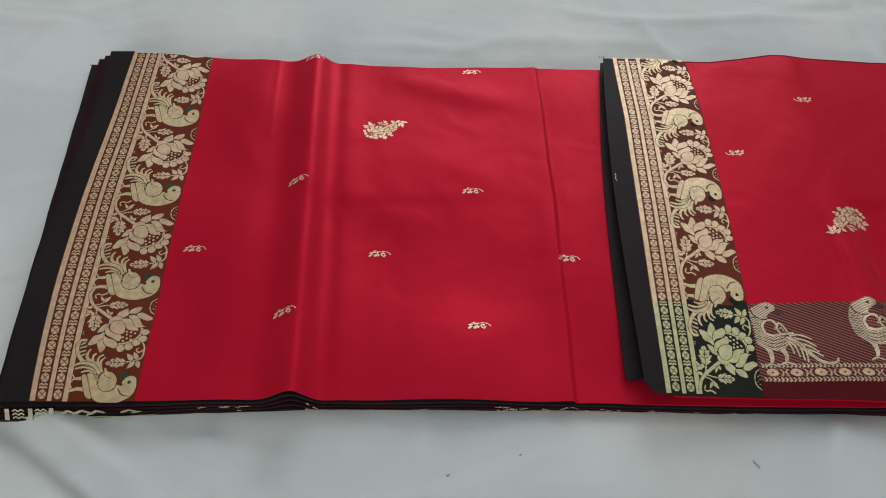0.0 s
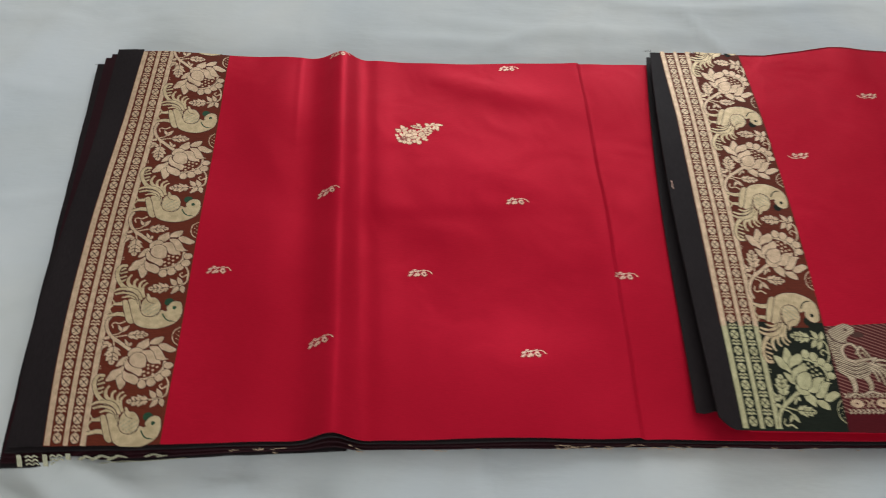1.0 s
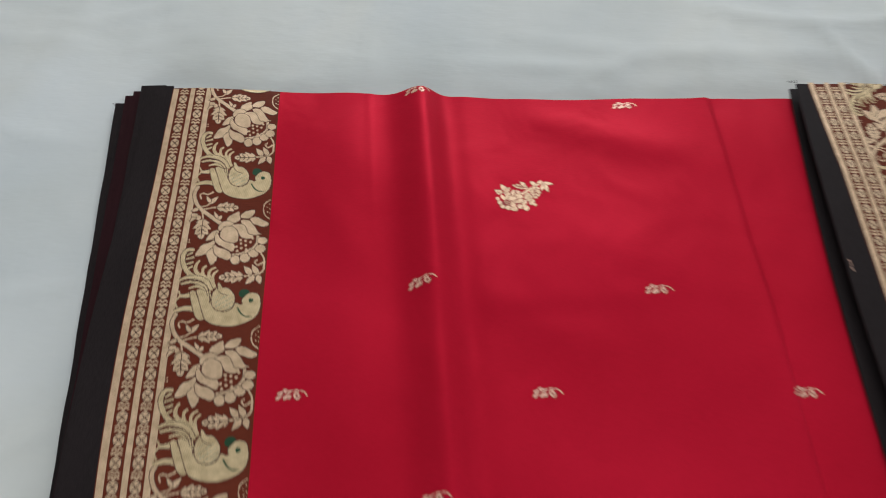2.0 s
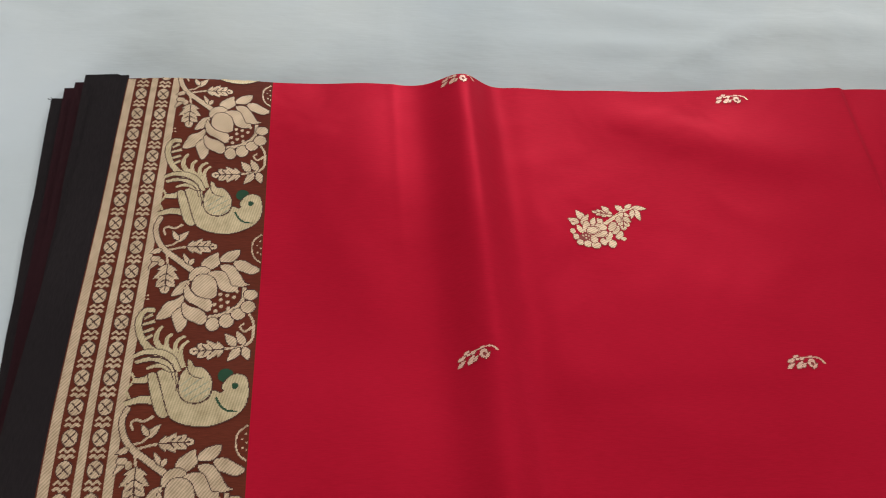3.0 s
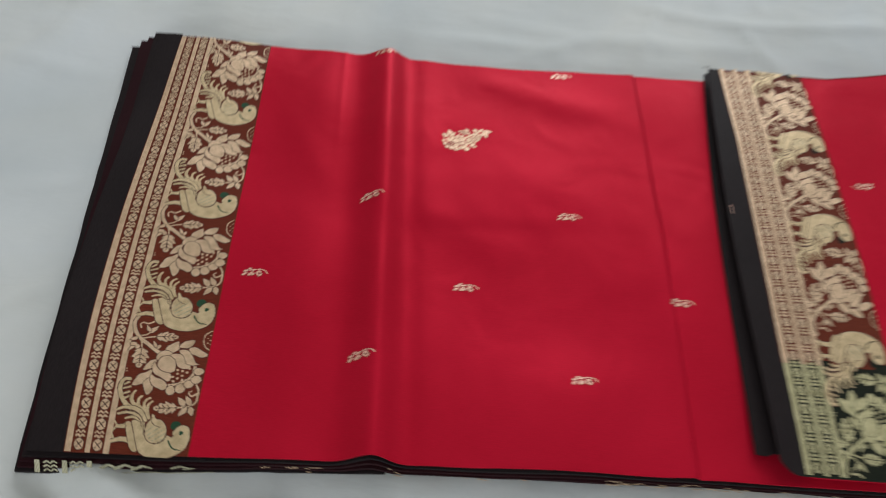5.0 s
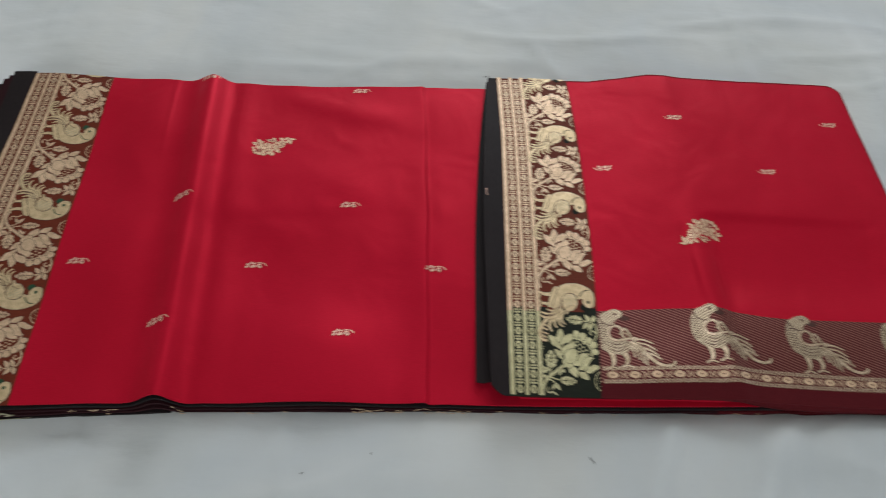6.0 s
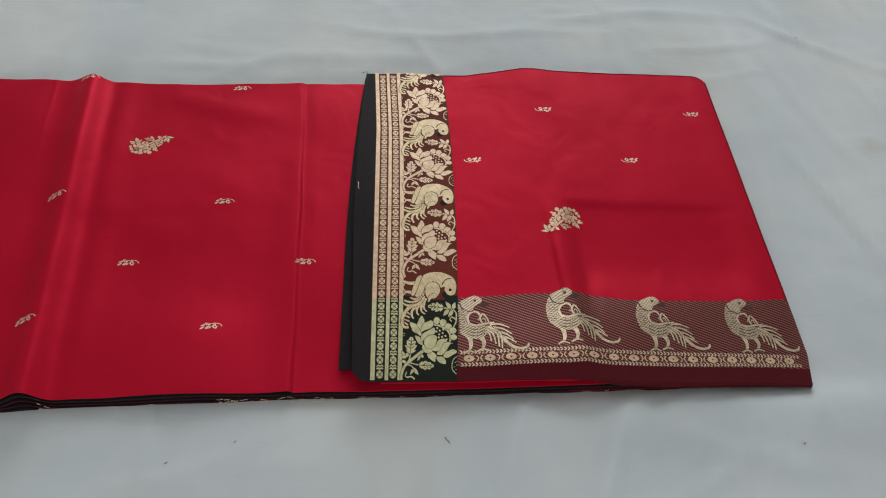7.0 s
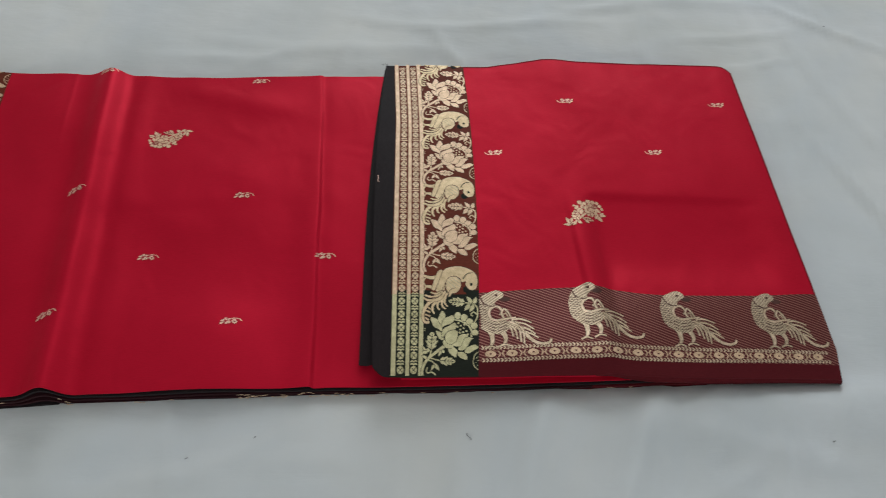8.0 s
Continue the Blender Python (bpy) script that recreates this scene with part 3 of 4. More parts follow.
    def shape(self, pts, ink):
        if ink == 0:
            grown = []
            for i, p in enumerate(pts):
                a, c = pts[i - 1], pts[(i + 1) % len(pts)]
                tx, ty = c[0] - a[0], c[1] - a[1]
                r = math.hypot(tx, ty) or 1
                nx, ny = ty / r, -tx / r
                area = sum(pts[j - 1][0] * pts[j][1] - pts[j][0] * pts[j - 1][1] for j in range(len(pts)))
                side = 1 if area > 0 else -1
                grown.append((p[0] + nx * self.halo * side, p[1] + ny * self.halo * side))
            self.shape(grown, -1)
        self.faces.append(([self.curve(pts, True, 3)], ink))


def inside(poly, us, vs):
    """Which points of a grid lie in a closed outline (even-odd rule)."""
    px, py = np.array(poly, float).T
    qx, qy = np.roll(px, -1), np.roll(py, -1)
    odd = np.zeros((len(vs), len(us)), bool)
    for x0, y0, x1, y1 in zip(px, py, qx, qy):
        if y0 != y1:
            spans = (y0 > vs) != (y1 > vs)
            odd[spans] ^= us[None, :] < (x0 + (vs[spans] - y0) / (y1 - y0) * (x1 - x0))[:, None]
    return odd


def weave_in(name, draft, to_cloth, surface, inks, parent, label="", clip=(), rise=0.00016, cell=0.36, run=3):
    """Weave a drawing into the cloth as raised brocade: it is cut into single thread crossings, so its edges step as woven ones do.
    clip: planes (point, normal) beyond which it is cut off."""
    points = np.array([p for polys, _ in draft.faces for poly in polys for p in poly])
    u0, v0 = points.min(axis=0) - cell
    nu, nv = (int(n) + 2 for n in (points.max(axis=0) - (u0, v0)) / cell)
    us, vs = u0 + (np.arange(nu) + 0.5) * cell, v0 + (np.arange(nv) + 0.5) * cell
    grid = np.full((nv, nu), -1)
    for polys, ink in draft.faces:
        for poly in polys:
            (x0, y0), (x1, y1) = np.min(poly, axis=0), np.max(poly, axis=0)
            i0, i1 = max(0, int((x0 - u0) / cell) - 1), int((x1 - u0) / cell) + 2
            j0, j1 = max(0, int((y0 - v0) / cell) - 1), int((y1 - v0) / cell) + 2
            grid[j0:j1, i0:i1][inside(poly, us[i0:i1], vs[j0:j1])] = abs(ink)
    spots, verts, faces, slots = {}, [], [], []

    def corner(i, j):
        if (i, j) not in spots:
            x, y = to_cloth(u0 + i * cell, v0 + j * cell)
            spots[i, j] = len(verts)
            verts.append((x, y, surface(x, y) + rise))
        return spots[i, j]

    for j in range(nv):
        i = 0
        while i < nu:
            ink, k = grid[j, i], i + 1
            while k < nu and grid[j, k] == ink and k - i < run:
                k += 1
            if ink >= 0:
                mid = Vector((*to_cloth(u0 + (i + k) / 2 * cell, v0 + (j + 0.5) * cell), 0.0))
                if all((mid - Vector(co)).dot(Vector(no)) <= 0 for co, no in clip):
                    face = [corner(i, j), corner(k, j), corner(k, j + 1), corner(i, j + 1)]
                    (ax, ay, _), (bx, by, _), (cx, cy, _) = (verts[n] for n in face[:3])
                    faces.append(face if (bx - ax) * (cy - by) - (by - ay) * (cx - bx) > 0 else face[::-1])
                    slots.append(int(ink))
            i = k
    data = bpy.data.meshes.new(name)
    data.from_pydata(verts, [], faces)
    for m in inks:
        data.materials.append(m)
    for p, slot in zip(data.polygons, slots):
        p.material_index, p.use_smooth = min(slot, len(inks) - 1), True
    ob = new(name, data)
    ob.parent = parent
    if parent.type == "EMPTY":
        ob.location = -parent.location
    return tagged(ob, label)


def plumed_figure():
    d = Draft(0.34)
    d.oval(55.6, 3.4, 2.76, 2.62, 0, 2)
    d.stroke(((28.2, 28.3), (24.7, 28.1), (23.1, 24.2), (24.2, 19.1), (27.5, 14.1), (32.0, 10.9)), 1.66, 2.62, 0)
    d.stroke(((27.6, 26.7), (24.9, 24.8)), 1.24, 0.83, 0)
    d.stroke(((28.7, 24.0), (24.6, 22.4)), 1.24, 0.83, 0)
    d.stroke(((28.8, 21.0), (25.1, 19.4)), 1.24, 0.83, 0)
    d.stroke(((28.7, 18.5), (26.4, 16.6)), 1.24, 0.83, 0)
    d.stroke(((31.7, 22.0), (30.2, 19.1), (30.7, 15.5), (33.7, 12.3)), 0.97, 2.48, 0)
    d.stroke(((35.6, 19.1), (34.0, 17.1), (34.3, 13.7), (36.3, 11.2)), 0.97, 2.21, 0)
    d.stroke(((40.1, 18.4), (37.6, 16.2), (37.4, 12.6), (38.5, 7.4)), 0.97, 2.07, 0)
    d.stroke(((41.4, 16.6), (39.3, 13.7), (39.6, 10.2), (40.9, 6.0)), 0.97, 2.07, 0)
    d.stroke(((23.4, 10.0), (26.6, 11.6), (31.5, 11.9), (36.2, 9.7), (39.1, 4.3)), 1.10, 3.03, 0)
    d.stroke(((24.4, 7.7), (28.8, 9.1), (33.9, 8.4), (38.0, 3.2)), 1.10, 2.48, 0)
    d.stroke(((28.7, 5.5), (31.7, 6.6), (35.5, 6.0), (37.8, 1.9)), 0.97, 2.07, 0)
    d.stroke(((23.8, 3.8), (24.9, 1.9), (24.6, 0.1), (23.1, -1.9)), 0.97, 0.83, 0)
    d.stroke(((24.8, 1.2), (28.2, 1.2), (31.0, 2.6)), 1.79, 2.76, 0)
    d.stroke(((23.0, -2.8), (24.4, -5.1), (24.5, -6.5)), 0.97, 0.97, 0)
    d.stroke(((23.2, -7.4), (25.7, -6.5), (29.2, -5.6), (33.1, -6.1)), 1.52, 3.03, 0)
    d.shape(((29.8, 3.6), (32.4, 3.5), (34.5, -1.1), (36.4, -6.5), (38.0, -11.0), (36.0, -12.0), (33.6, -9.7), (31.8, -5.1), (30.4, -0.5)), 0)
    d.shape(((54.7, -0.7), (56.3, 2.2), (58.6, 3.9), (61.8, 3.5), (63.3, 0.8), (63.8, -3.3), (63.1, -7.3), (60.9, -10.5), (56.9, -13.1), (52.3, -14.7), (47.6, -14.9), (43.4, -14.3), (40.0, -12.9), (38.0, -10.7), (36.2, -6.1), (34.5, -1.1), (32.5, 3.9), (34.0, 5.1), (36.9, 4.1), (39.1, 4.3), (39.9, 0.2), (41.7, -4.5), (44.9, -6.6), (47.9, -6.2), (50.4, -4.6), (51.9, -2.2), (54.3, -3.1), (55.5, -2.2)), 0)
    d.shape(((42.2, 9.1), (43.6, 8.4), (44.6, 6.5), (47.2, 6.2), (49.6, 4.2), (51.2, 0.8), (51.3, -2.6), (50.2, -5.2), (47.3, -6.8), (44.3, -6.6), (41.7, -5.0), (40.3, -1.8), (40.1, 2.2), (41.5, 5.0), (42.5, 6.7)), 0)
    d.stroke(((40.1, 2.6), (40.2, -1.8), (41.7, -5.2), (44.3, -6.8), (47.9, -6.6), (50.5, -4.7), (51.4, -1.9)), 0.41, 0.41, 1)
    d.stroke(((41.0, -0.8), (45.0, 3.4)), 0.38, 0.38, 3)
    d.stroke(((41.6, -3.0), (48.1, 2.7)), 0.38, 0.38, 3)
    d.stroke(((42.6, -4.6), (50.2, 1.2)), 0.38, 0.38, 3)
    d.stroke(((44.6, -5.8), (51.0, -1.1)), 0.38, 0.38, 3)
    d.stroke(((47.5, -6.3), (51.0, -3.4)), 0.38, 0.38, 3)
    d.stroke(((42.2, 6.5), (43.1, 4.3), (45.1, 2.7), (47.8, 2.2)), 0.34, 0.34, 1)
    d.stroke(((32.4, 3.9), (34.5, -1.8), (36.3, -7.1), (38.1, -11.4)), 0.41, 0.41, 1)
    d.stroke(((28.1, 10.0), (33.8, 9.3), (37.2, 6.7), (38.7, 3.6)), 0.34, 0.34, 1)
    d.stroke(((29.7, 7.6), (34.1, 7.2), (36.8, 5.0), (38.2, 1.2)), 0.34, 0.34, 1)
    d.stroke(((37.1, 7.7), (38.9, 2.2), (39.7, -2.5)), 0.34, 0.34, 1)
    d.stroke(((53.1, -4.6), (54.7, -7.5), (57.2, -9.4), (60.6, -9.7)), 0.83, 0.62, 2)
    d.oval(59.1, -0.4, 1.17, 1.17, 0, 2)
    return d


def lotus_figure():
    d = Draft(0.34)
    d.stroke(((24.9, 68.7), (23.4, 64.3), (24.4, 59.3), (27.6, 54.3), (33.6, 49.8), (39.3, 45.6)), 1.66, 2.21, 0)
    d.stroke(((33.4, 65.5), (30.5, 63.6), (27.9, 64.2), (26.4, 62.8), (27.4, 60.5)), 0.97, 0.76, 0)
    d.leaf(31.9, 57.6, 36.2, 62.7, 2.48, 0, 0)
    d.leaf(32.5, 58.4, 29.9, 62.4, 1.93, 0, 0)
    d.stroke(((28.1, 55.6), (30.7, 56.3), (32.2, 58.0)), 0.76, 0.76, 0)
    d.stroke(((29.6, 54.0), (32.9, 55.0), (36.7, 55.9)), 0.83, 0.97, 0)
    d.leaf(36.2, 55.8, 47.5, 56.5, 6.62, 1, 0)
    d.leaf(37.8, 48.2, 35.0, 52.9, 1.66, 0, 0)
    d.leaf(37.8, 48.2, 39.3, 50.8, 1.79, 0, 0)
    d.leaf(26.8, 54.0, 22.9, 52.4, 2.07, 0, 0)
    d.leaf(26.4, 50.1, 22.9, 45.0, 1.79, 0, 0)
    d.oval(25.2, 49.9, 1.79, 1.24, 0, 0)
    d.oval(27.5, 48.4, 1.10, 1.52, 0, 0)
    d.stroke(((28.9, 53.0), (30.0, 46.9)), 0.90, 0.90, 0)
    d.leaf(29.8, 47.7, 30.3, 35.4, 8.83, 1, 0)
    d.shape(((38.8, 41.0), (36.2, 40.6), (33.9, 37.5), (33.0, 34.4), (35.8, 35.2), (38.3, 37.1)), 0)
    d.shape(((37.4, 34.9), (34.5, 32.9), (31.7, 31.7), (30.1, 28.7), (28.9, 24.9), (32.5, 25.3), (35.2, 27.6), (37.3, 31.4)), 0)
    d.shape(((36.9, 29.8), (34.6, 27.2), (35.0, 24.2), (37.5, 19.7), (39.7, 22.8), (39.8, 25.3), (38.0, 28.7)), 0)
    d.shape(((54.4, 50.0), (57.8, 50.8), (61.4, 48.8), (64.5, 46.8), (62.0, 44.8), (58.9, 45.6), (55.6, 47.1)), 0)
    d.shape(((48.8, 50.1), (50.0, 52.8), (52.3, 54.5), (56.2, 55.4), (55.9, 52.4), (53.7, 50.1), (51.6, 49.8)), 0)
    d.shape(((42.2, 47.0), (43.2, 50.5), (47.9, 53.7), (48.3, 52.0), (49.1, 48.9), (46.1, 46.3), (43.8, 45.4)), 0)
    d.shape(((38.3, 43.8), (40.8, 47.0), (44.6, 47.1), (46.2, 44.9), (41.9, 43.4), (39.8, 41.2), (38.7, 41.7)), 0)
    d.shape(((49.7, 48.3), (53.8, 48.5), (56.8, 45.1), (59.2, 41.2), (61.1, 40.4), (57.3, 39.4), (54.5, 39.8), (52.9, 43.5), (50.6, 45.9)), 0)
    d.shape(((44.9, 44.2), (47.8, 45.9), (51.3, 45.5), (53.3, 41.9), (54.5, 39.6), (56.6, 39.4), (56.1, 37.4), (52.7, 37.0), (49.9, 38.6), (48.2, 42.3)), 0)
    d.shape(((37.9, 39.8), (37.4, 36.3), (38.8, 32.9), (42.7, 30.8), (46.9, 28.6), (48.0, 31.6), (46.4, 34.1), (42.9, 34.3), (40.0, 36.4)), 0)
    d.shape(((37.6, 32.1), (40.1, 30.4), (43.5, 29.5), (46.0, 27.6), (46.7, 25.0), (45.1, 23.1), (42.4, 24.1), (39.3, 25.6), (37.7, 28.3)), 0)
    d.shape(((39.9, 40.6), (41.3, 43.4), (44.6, 44.2), (47.8, 42.3), (49.1, 38.7), (48.9, 34.9), (45.6, 34.1), (41.8, 35.4), (39.8, 38.1)), 0)
    d.stroke(((59.3, 39.2), (59.1, 34.1), (56.6, 30.4), (51.6, 27.4), (47.0, 26.3)), 1.38, 1.38, 0)
    d.oval(49.0, 23.4, 2.34, 2.76, 0, 0)
    d.oval(53.8, 24.9, 2.62, 2.76, 0, 0)
    d.oval(57.9, 27.9, 2.62, 2.34, 20, 0)
    d.oval(61.2, 30.9, 2.62, 2.48, 0, 0)
    d.oval(61.7, 36.0, 2.62, 2.21, 0, 0)
    d.oval(50.6, 36.0, 0.72, 0.72, 0, 0)
    d.oval(53.2, 35.6, 0.72, 0.72, 0, 0)
    d.oval(55.7, 34.9, 0.72, 0.72, 0, 0)
    d.oval(51.0, 33.7, 0.72, 0.72, 0, 0)
    d.oval(53.6, 32.7, 0.72, 0.72, 0, 0)
    d.oval(48.9, 31.6, 0.72, 0.72, 0, 0)
    d.oval(51.4, 30.9, 0.72, 0.72, 0, 0)
    d.oval(54.0, 30.1, 0.72, 0.72, 0, 0)
    d.oval(49.5, 28.9, 0.72, 0.72, 0, 0)
    d.oval(56.6, 37.4, 0.72, 0.72, 0, 0)
    d.stroke(((61.6, 27.9), (63.4, 25.0), (63.8, 19.1), (62.5, 16.2), (59.7, 14.6), (53.8, 13.6)), 0.97, 0.97, 0)
    d.stroke(((63.4, 22.8), (60.7, 20.8), (59.0, 22.6), (60.3, 24.0)), 0.90, 0.69, 0)
    d.leaf(58.1, 14.9, 53.9, 19.7, 3.17, 0, 0)
    d.leaf(61.0, 15.4, 57.9, 20.9, 2.90, 0, 0)
    d.leaf(59.6, 14.2, 55.6, 8.8, 2.90, 0, 0)
    d.leaf(61.0, 14.6, 62.8, 9.4, 3.03, 0, 0)
    d.leaf(54.1, 13.6, 42.3, 12.3, 7.45, 1, 0)
    d.stroke(((64.3, 62.2), (61.3, 59.2), (61.0, 55.0), (62.3, 51.7), (64.7, 49.9)), 0.62, 0.62, 0)
    d.oval(64.0, 59.2, 0.34, 0.34, 0, 0)
    d.oval(62.9, 57.3, 0.34, 0.34, 0, 0)
    d.oval(64.4, 56.1, 0.34, 0.34, 0, 0)
    d.oval(63.2, 54.3, 0.34, 0.34, 0, 0)
    d.oval(64.4, 53.5, 0.34, 0.34, 0, 0)
    d.oval(23.4, 34.3, 0.41, 0.41, 0, 0)
    d.oval(24.7, 34.3, 0.41, 0.41, 0, 0)
    d.oval(23.6, 33.0, 0.41, 0.41, 0, 0)
    d.oval(24.9, 32.9, 0.41, 0.41, 0, 0)
    return d


def standing_figure():
    d = Draft(0.3)
    d.oval(6.0, -2.5, 3.73, 1.86, 0, 1)
    d.stroke(((8.7, -18.9), (15.3, -18.6), (22.0, -21.5)), 1.72, 0.86, 0)
    d.stroke(((10.4, -20.9), (17.5, -22.4), (23.2, -26.6)), 1.58, 0.86, 0)
    d.stroke(((12.1, -23.9), (19.1, -26.4), (23.8, -30.5)), 1.58, 0.86, 0)
    d.stroke(((13.9, -27.2), (20.5, -29.9), (25.4, -33.4)), 1.58, 0.86, 0)
    d.stroke(((8.5, -20.4), (16.1, -28.9), (22.0, -35.7), (27.6, -37.9), (32.4, -36.9), (33.7, -34.3)), 2.87, 1.29, 0)
    d.stroke(((3.2, -21.1), (7.9, -25.6), (8.9, -31.8)), 1.72, 0.86, 0)
    d.stroke(((4.5, -20.8), (10.4, -26.0), (11.7, -33.9)), 1.72, 0.86, 0)
    d.stroke(((5.9, -20.6), (13.1, -25.7), (13.9, -36.3)), 1.72, 0.86, 0)
    d.stroke(((7.2, -20.3), (15.6, -26.0), (15.7, -37.7)), 1.72, 0.86, 0)
    d.stroke(((-10.0, -23.3), (-5.7, -27.8), (-4.9, -34.4), (-6.4, -38.4)), 4.87, 1.29, 0)
    d.stroke(((-10.1, -40.4), (-6.4, -38.6), (-2.5, -40.3)), 1.29, 1.00, 0)
    d.stroke(((1.7, -27.1), (4.0, -32.7), (2.4, -37.6)), 4.01, 1.29, 0)
    d.stroke(((-1.1, -39.2), (2.6, -37.6), (6.6, -38.8)), 1.29, 1.00, 0)
    d.shape(((-10.6, -1.2), (-13.6, -7.4), (-14.8, -14.3), (-14.2, -21.1), (-11.5, -25.3), (-5.6, -28.8), (0.6, -29.7), (6.3, -26.4), (6.8, -21.5), (3.6, -18.4), (-1.7, -19.0), (-4.8, -17.5), (-6.1, -13.5), (-4.8, -10.2), (-1.6, -7.7), (-5.0, -6.2), (-8.6, -3.5)), 3)
    d.shape(((-10.6, -0.9), (-5.1, 2.7), (1.2, 4.8), (5.2, 1.9), (4.4, -1.2), (1.5, -2.8), (-1.3, -5.6), (-1.4, -8.0), (-5.2, -7.1), (-8.5, -4.6)), 3)
    d.stroke(((-4.8, -17.5), (-5.8, -13.2), (-3.6, -9.3), (0.7, -8.4), (3.0, -12.0), (1.5, -15.1)), 1.86, 1.29, 0)
    d.stroke(((4.0, -17.8), (2.8, -13.6), (4.9, -10.2), (7.3, -13.3), (8.6, -16.6)), 1.43, 1.15, 0)
    d.stroke(((-4.8, -17.8), (-0.4, -19.3), (5.6, -18.1), (12.1, -17.3)), 2.01, 1.29, 0)
    d.stroke(((4.4, -14.8), (5.6, -13.6), (6.7, -16.6)), 0.72, 0.72, 0)
    d.stroke(((-13.3, -6.2), (-10.3, -6.8), (-6.4, -6.5)), 0.37, 0.37, 1)
    d.stroke(((-13.5, -8.0), (-10.6, -8.6), (-6.6, -8.3)), 0.37, 0.37, 1)
    d.stroke(((-13.7, -9.9), (-10.8, -10.5), (-7.0, -11.1)), 0.37, 0.37, 1)
    d.stroke(((-14.0, -11.7), (-11.1, -12.3), (-7.3, -12.9)), 0.37, 0.37, 1)
    d.stroke(((-14.2, -13.5), (-11.3, -14.1), (-7.5, -14.8)), 0.37, 0.37, 1)
    d.stroke(((-14.5, -15.3), (-11.6, -16.0), (-7.8, -16.6)), 0.37, 0.37, 1)
    d.stroke(((-14.7, -17.2), (-11.8, -17.8), (-8.0, -18.4)), 0.37, 0.37, 1)
    d.stroke(((-14.9, -19.0), (-12.1, -19.6), (-8.3, -20.2)), 0.37, 0.37, 1)
    d.stroke(((-15.2, -20.8), (-12.3, -21.4), (-8.5, -22.0)), 0.37, 0.37, 1)
    d.stroke(((-7.0, -20.4), (-0.9, -22.5), (5.9, -20.7)), 0.49, 0.49, 1)
    d.stroke(((-7.4, -22.9), (-1.2, -25.0), (5.5, -23.2)), 0.49, 0.49, 1)
    d.stroke(((-7.7, -25.3), (-1.6, -27.4), (5.1, -25.6)), 0.49, 0.49, 1)
    d.stroke(((-10.4, -1.2), (-9.3, -4.9), (-6.0, -7.6), (-1.9, -8.0)), 1.00, 0.72, 1)
    d.oval(0.3, 0.7, 1.07, 1.00, 0, 1)
    return d


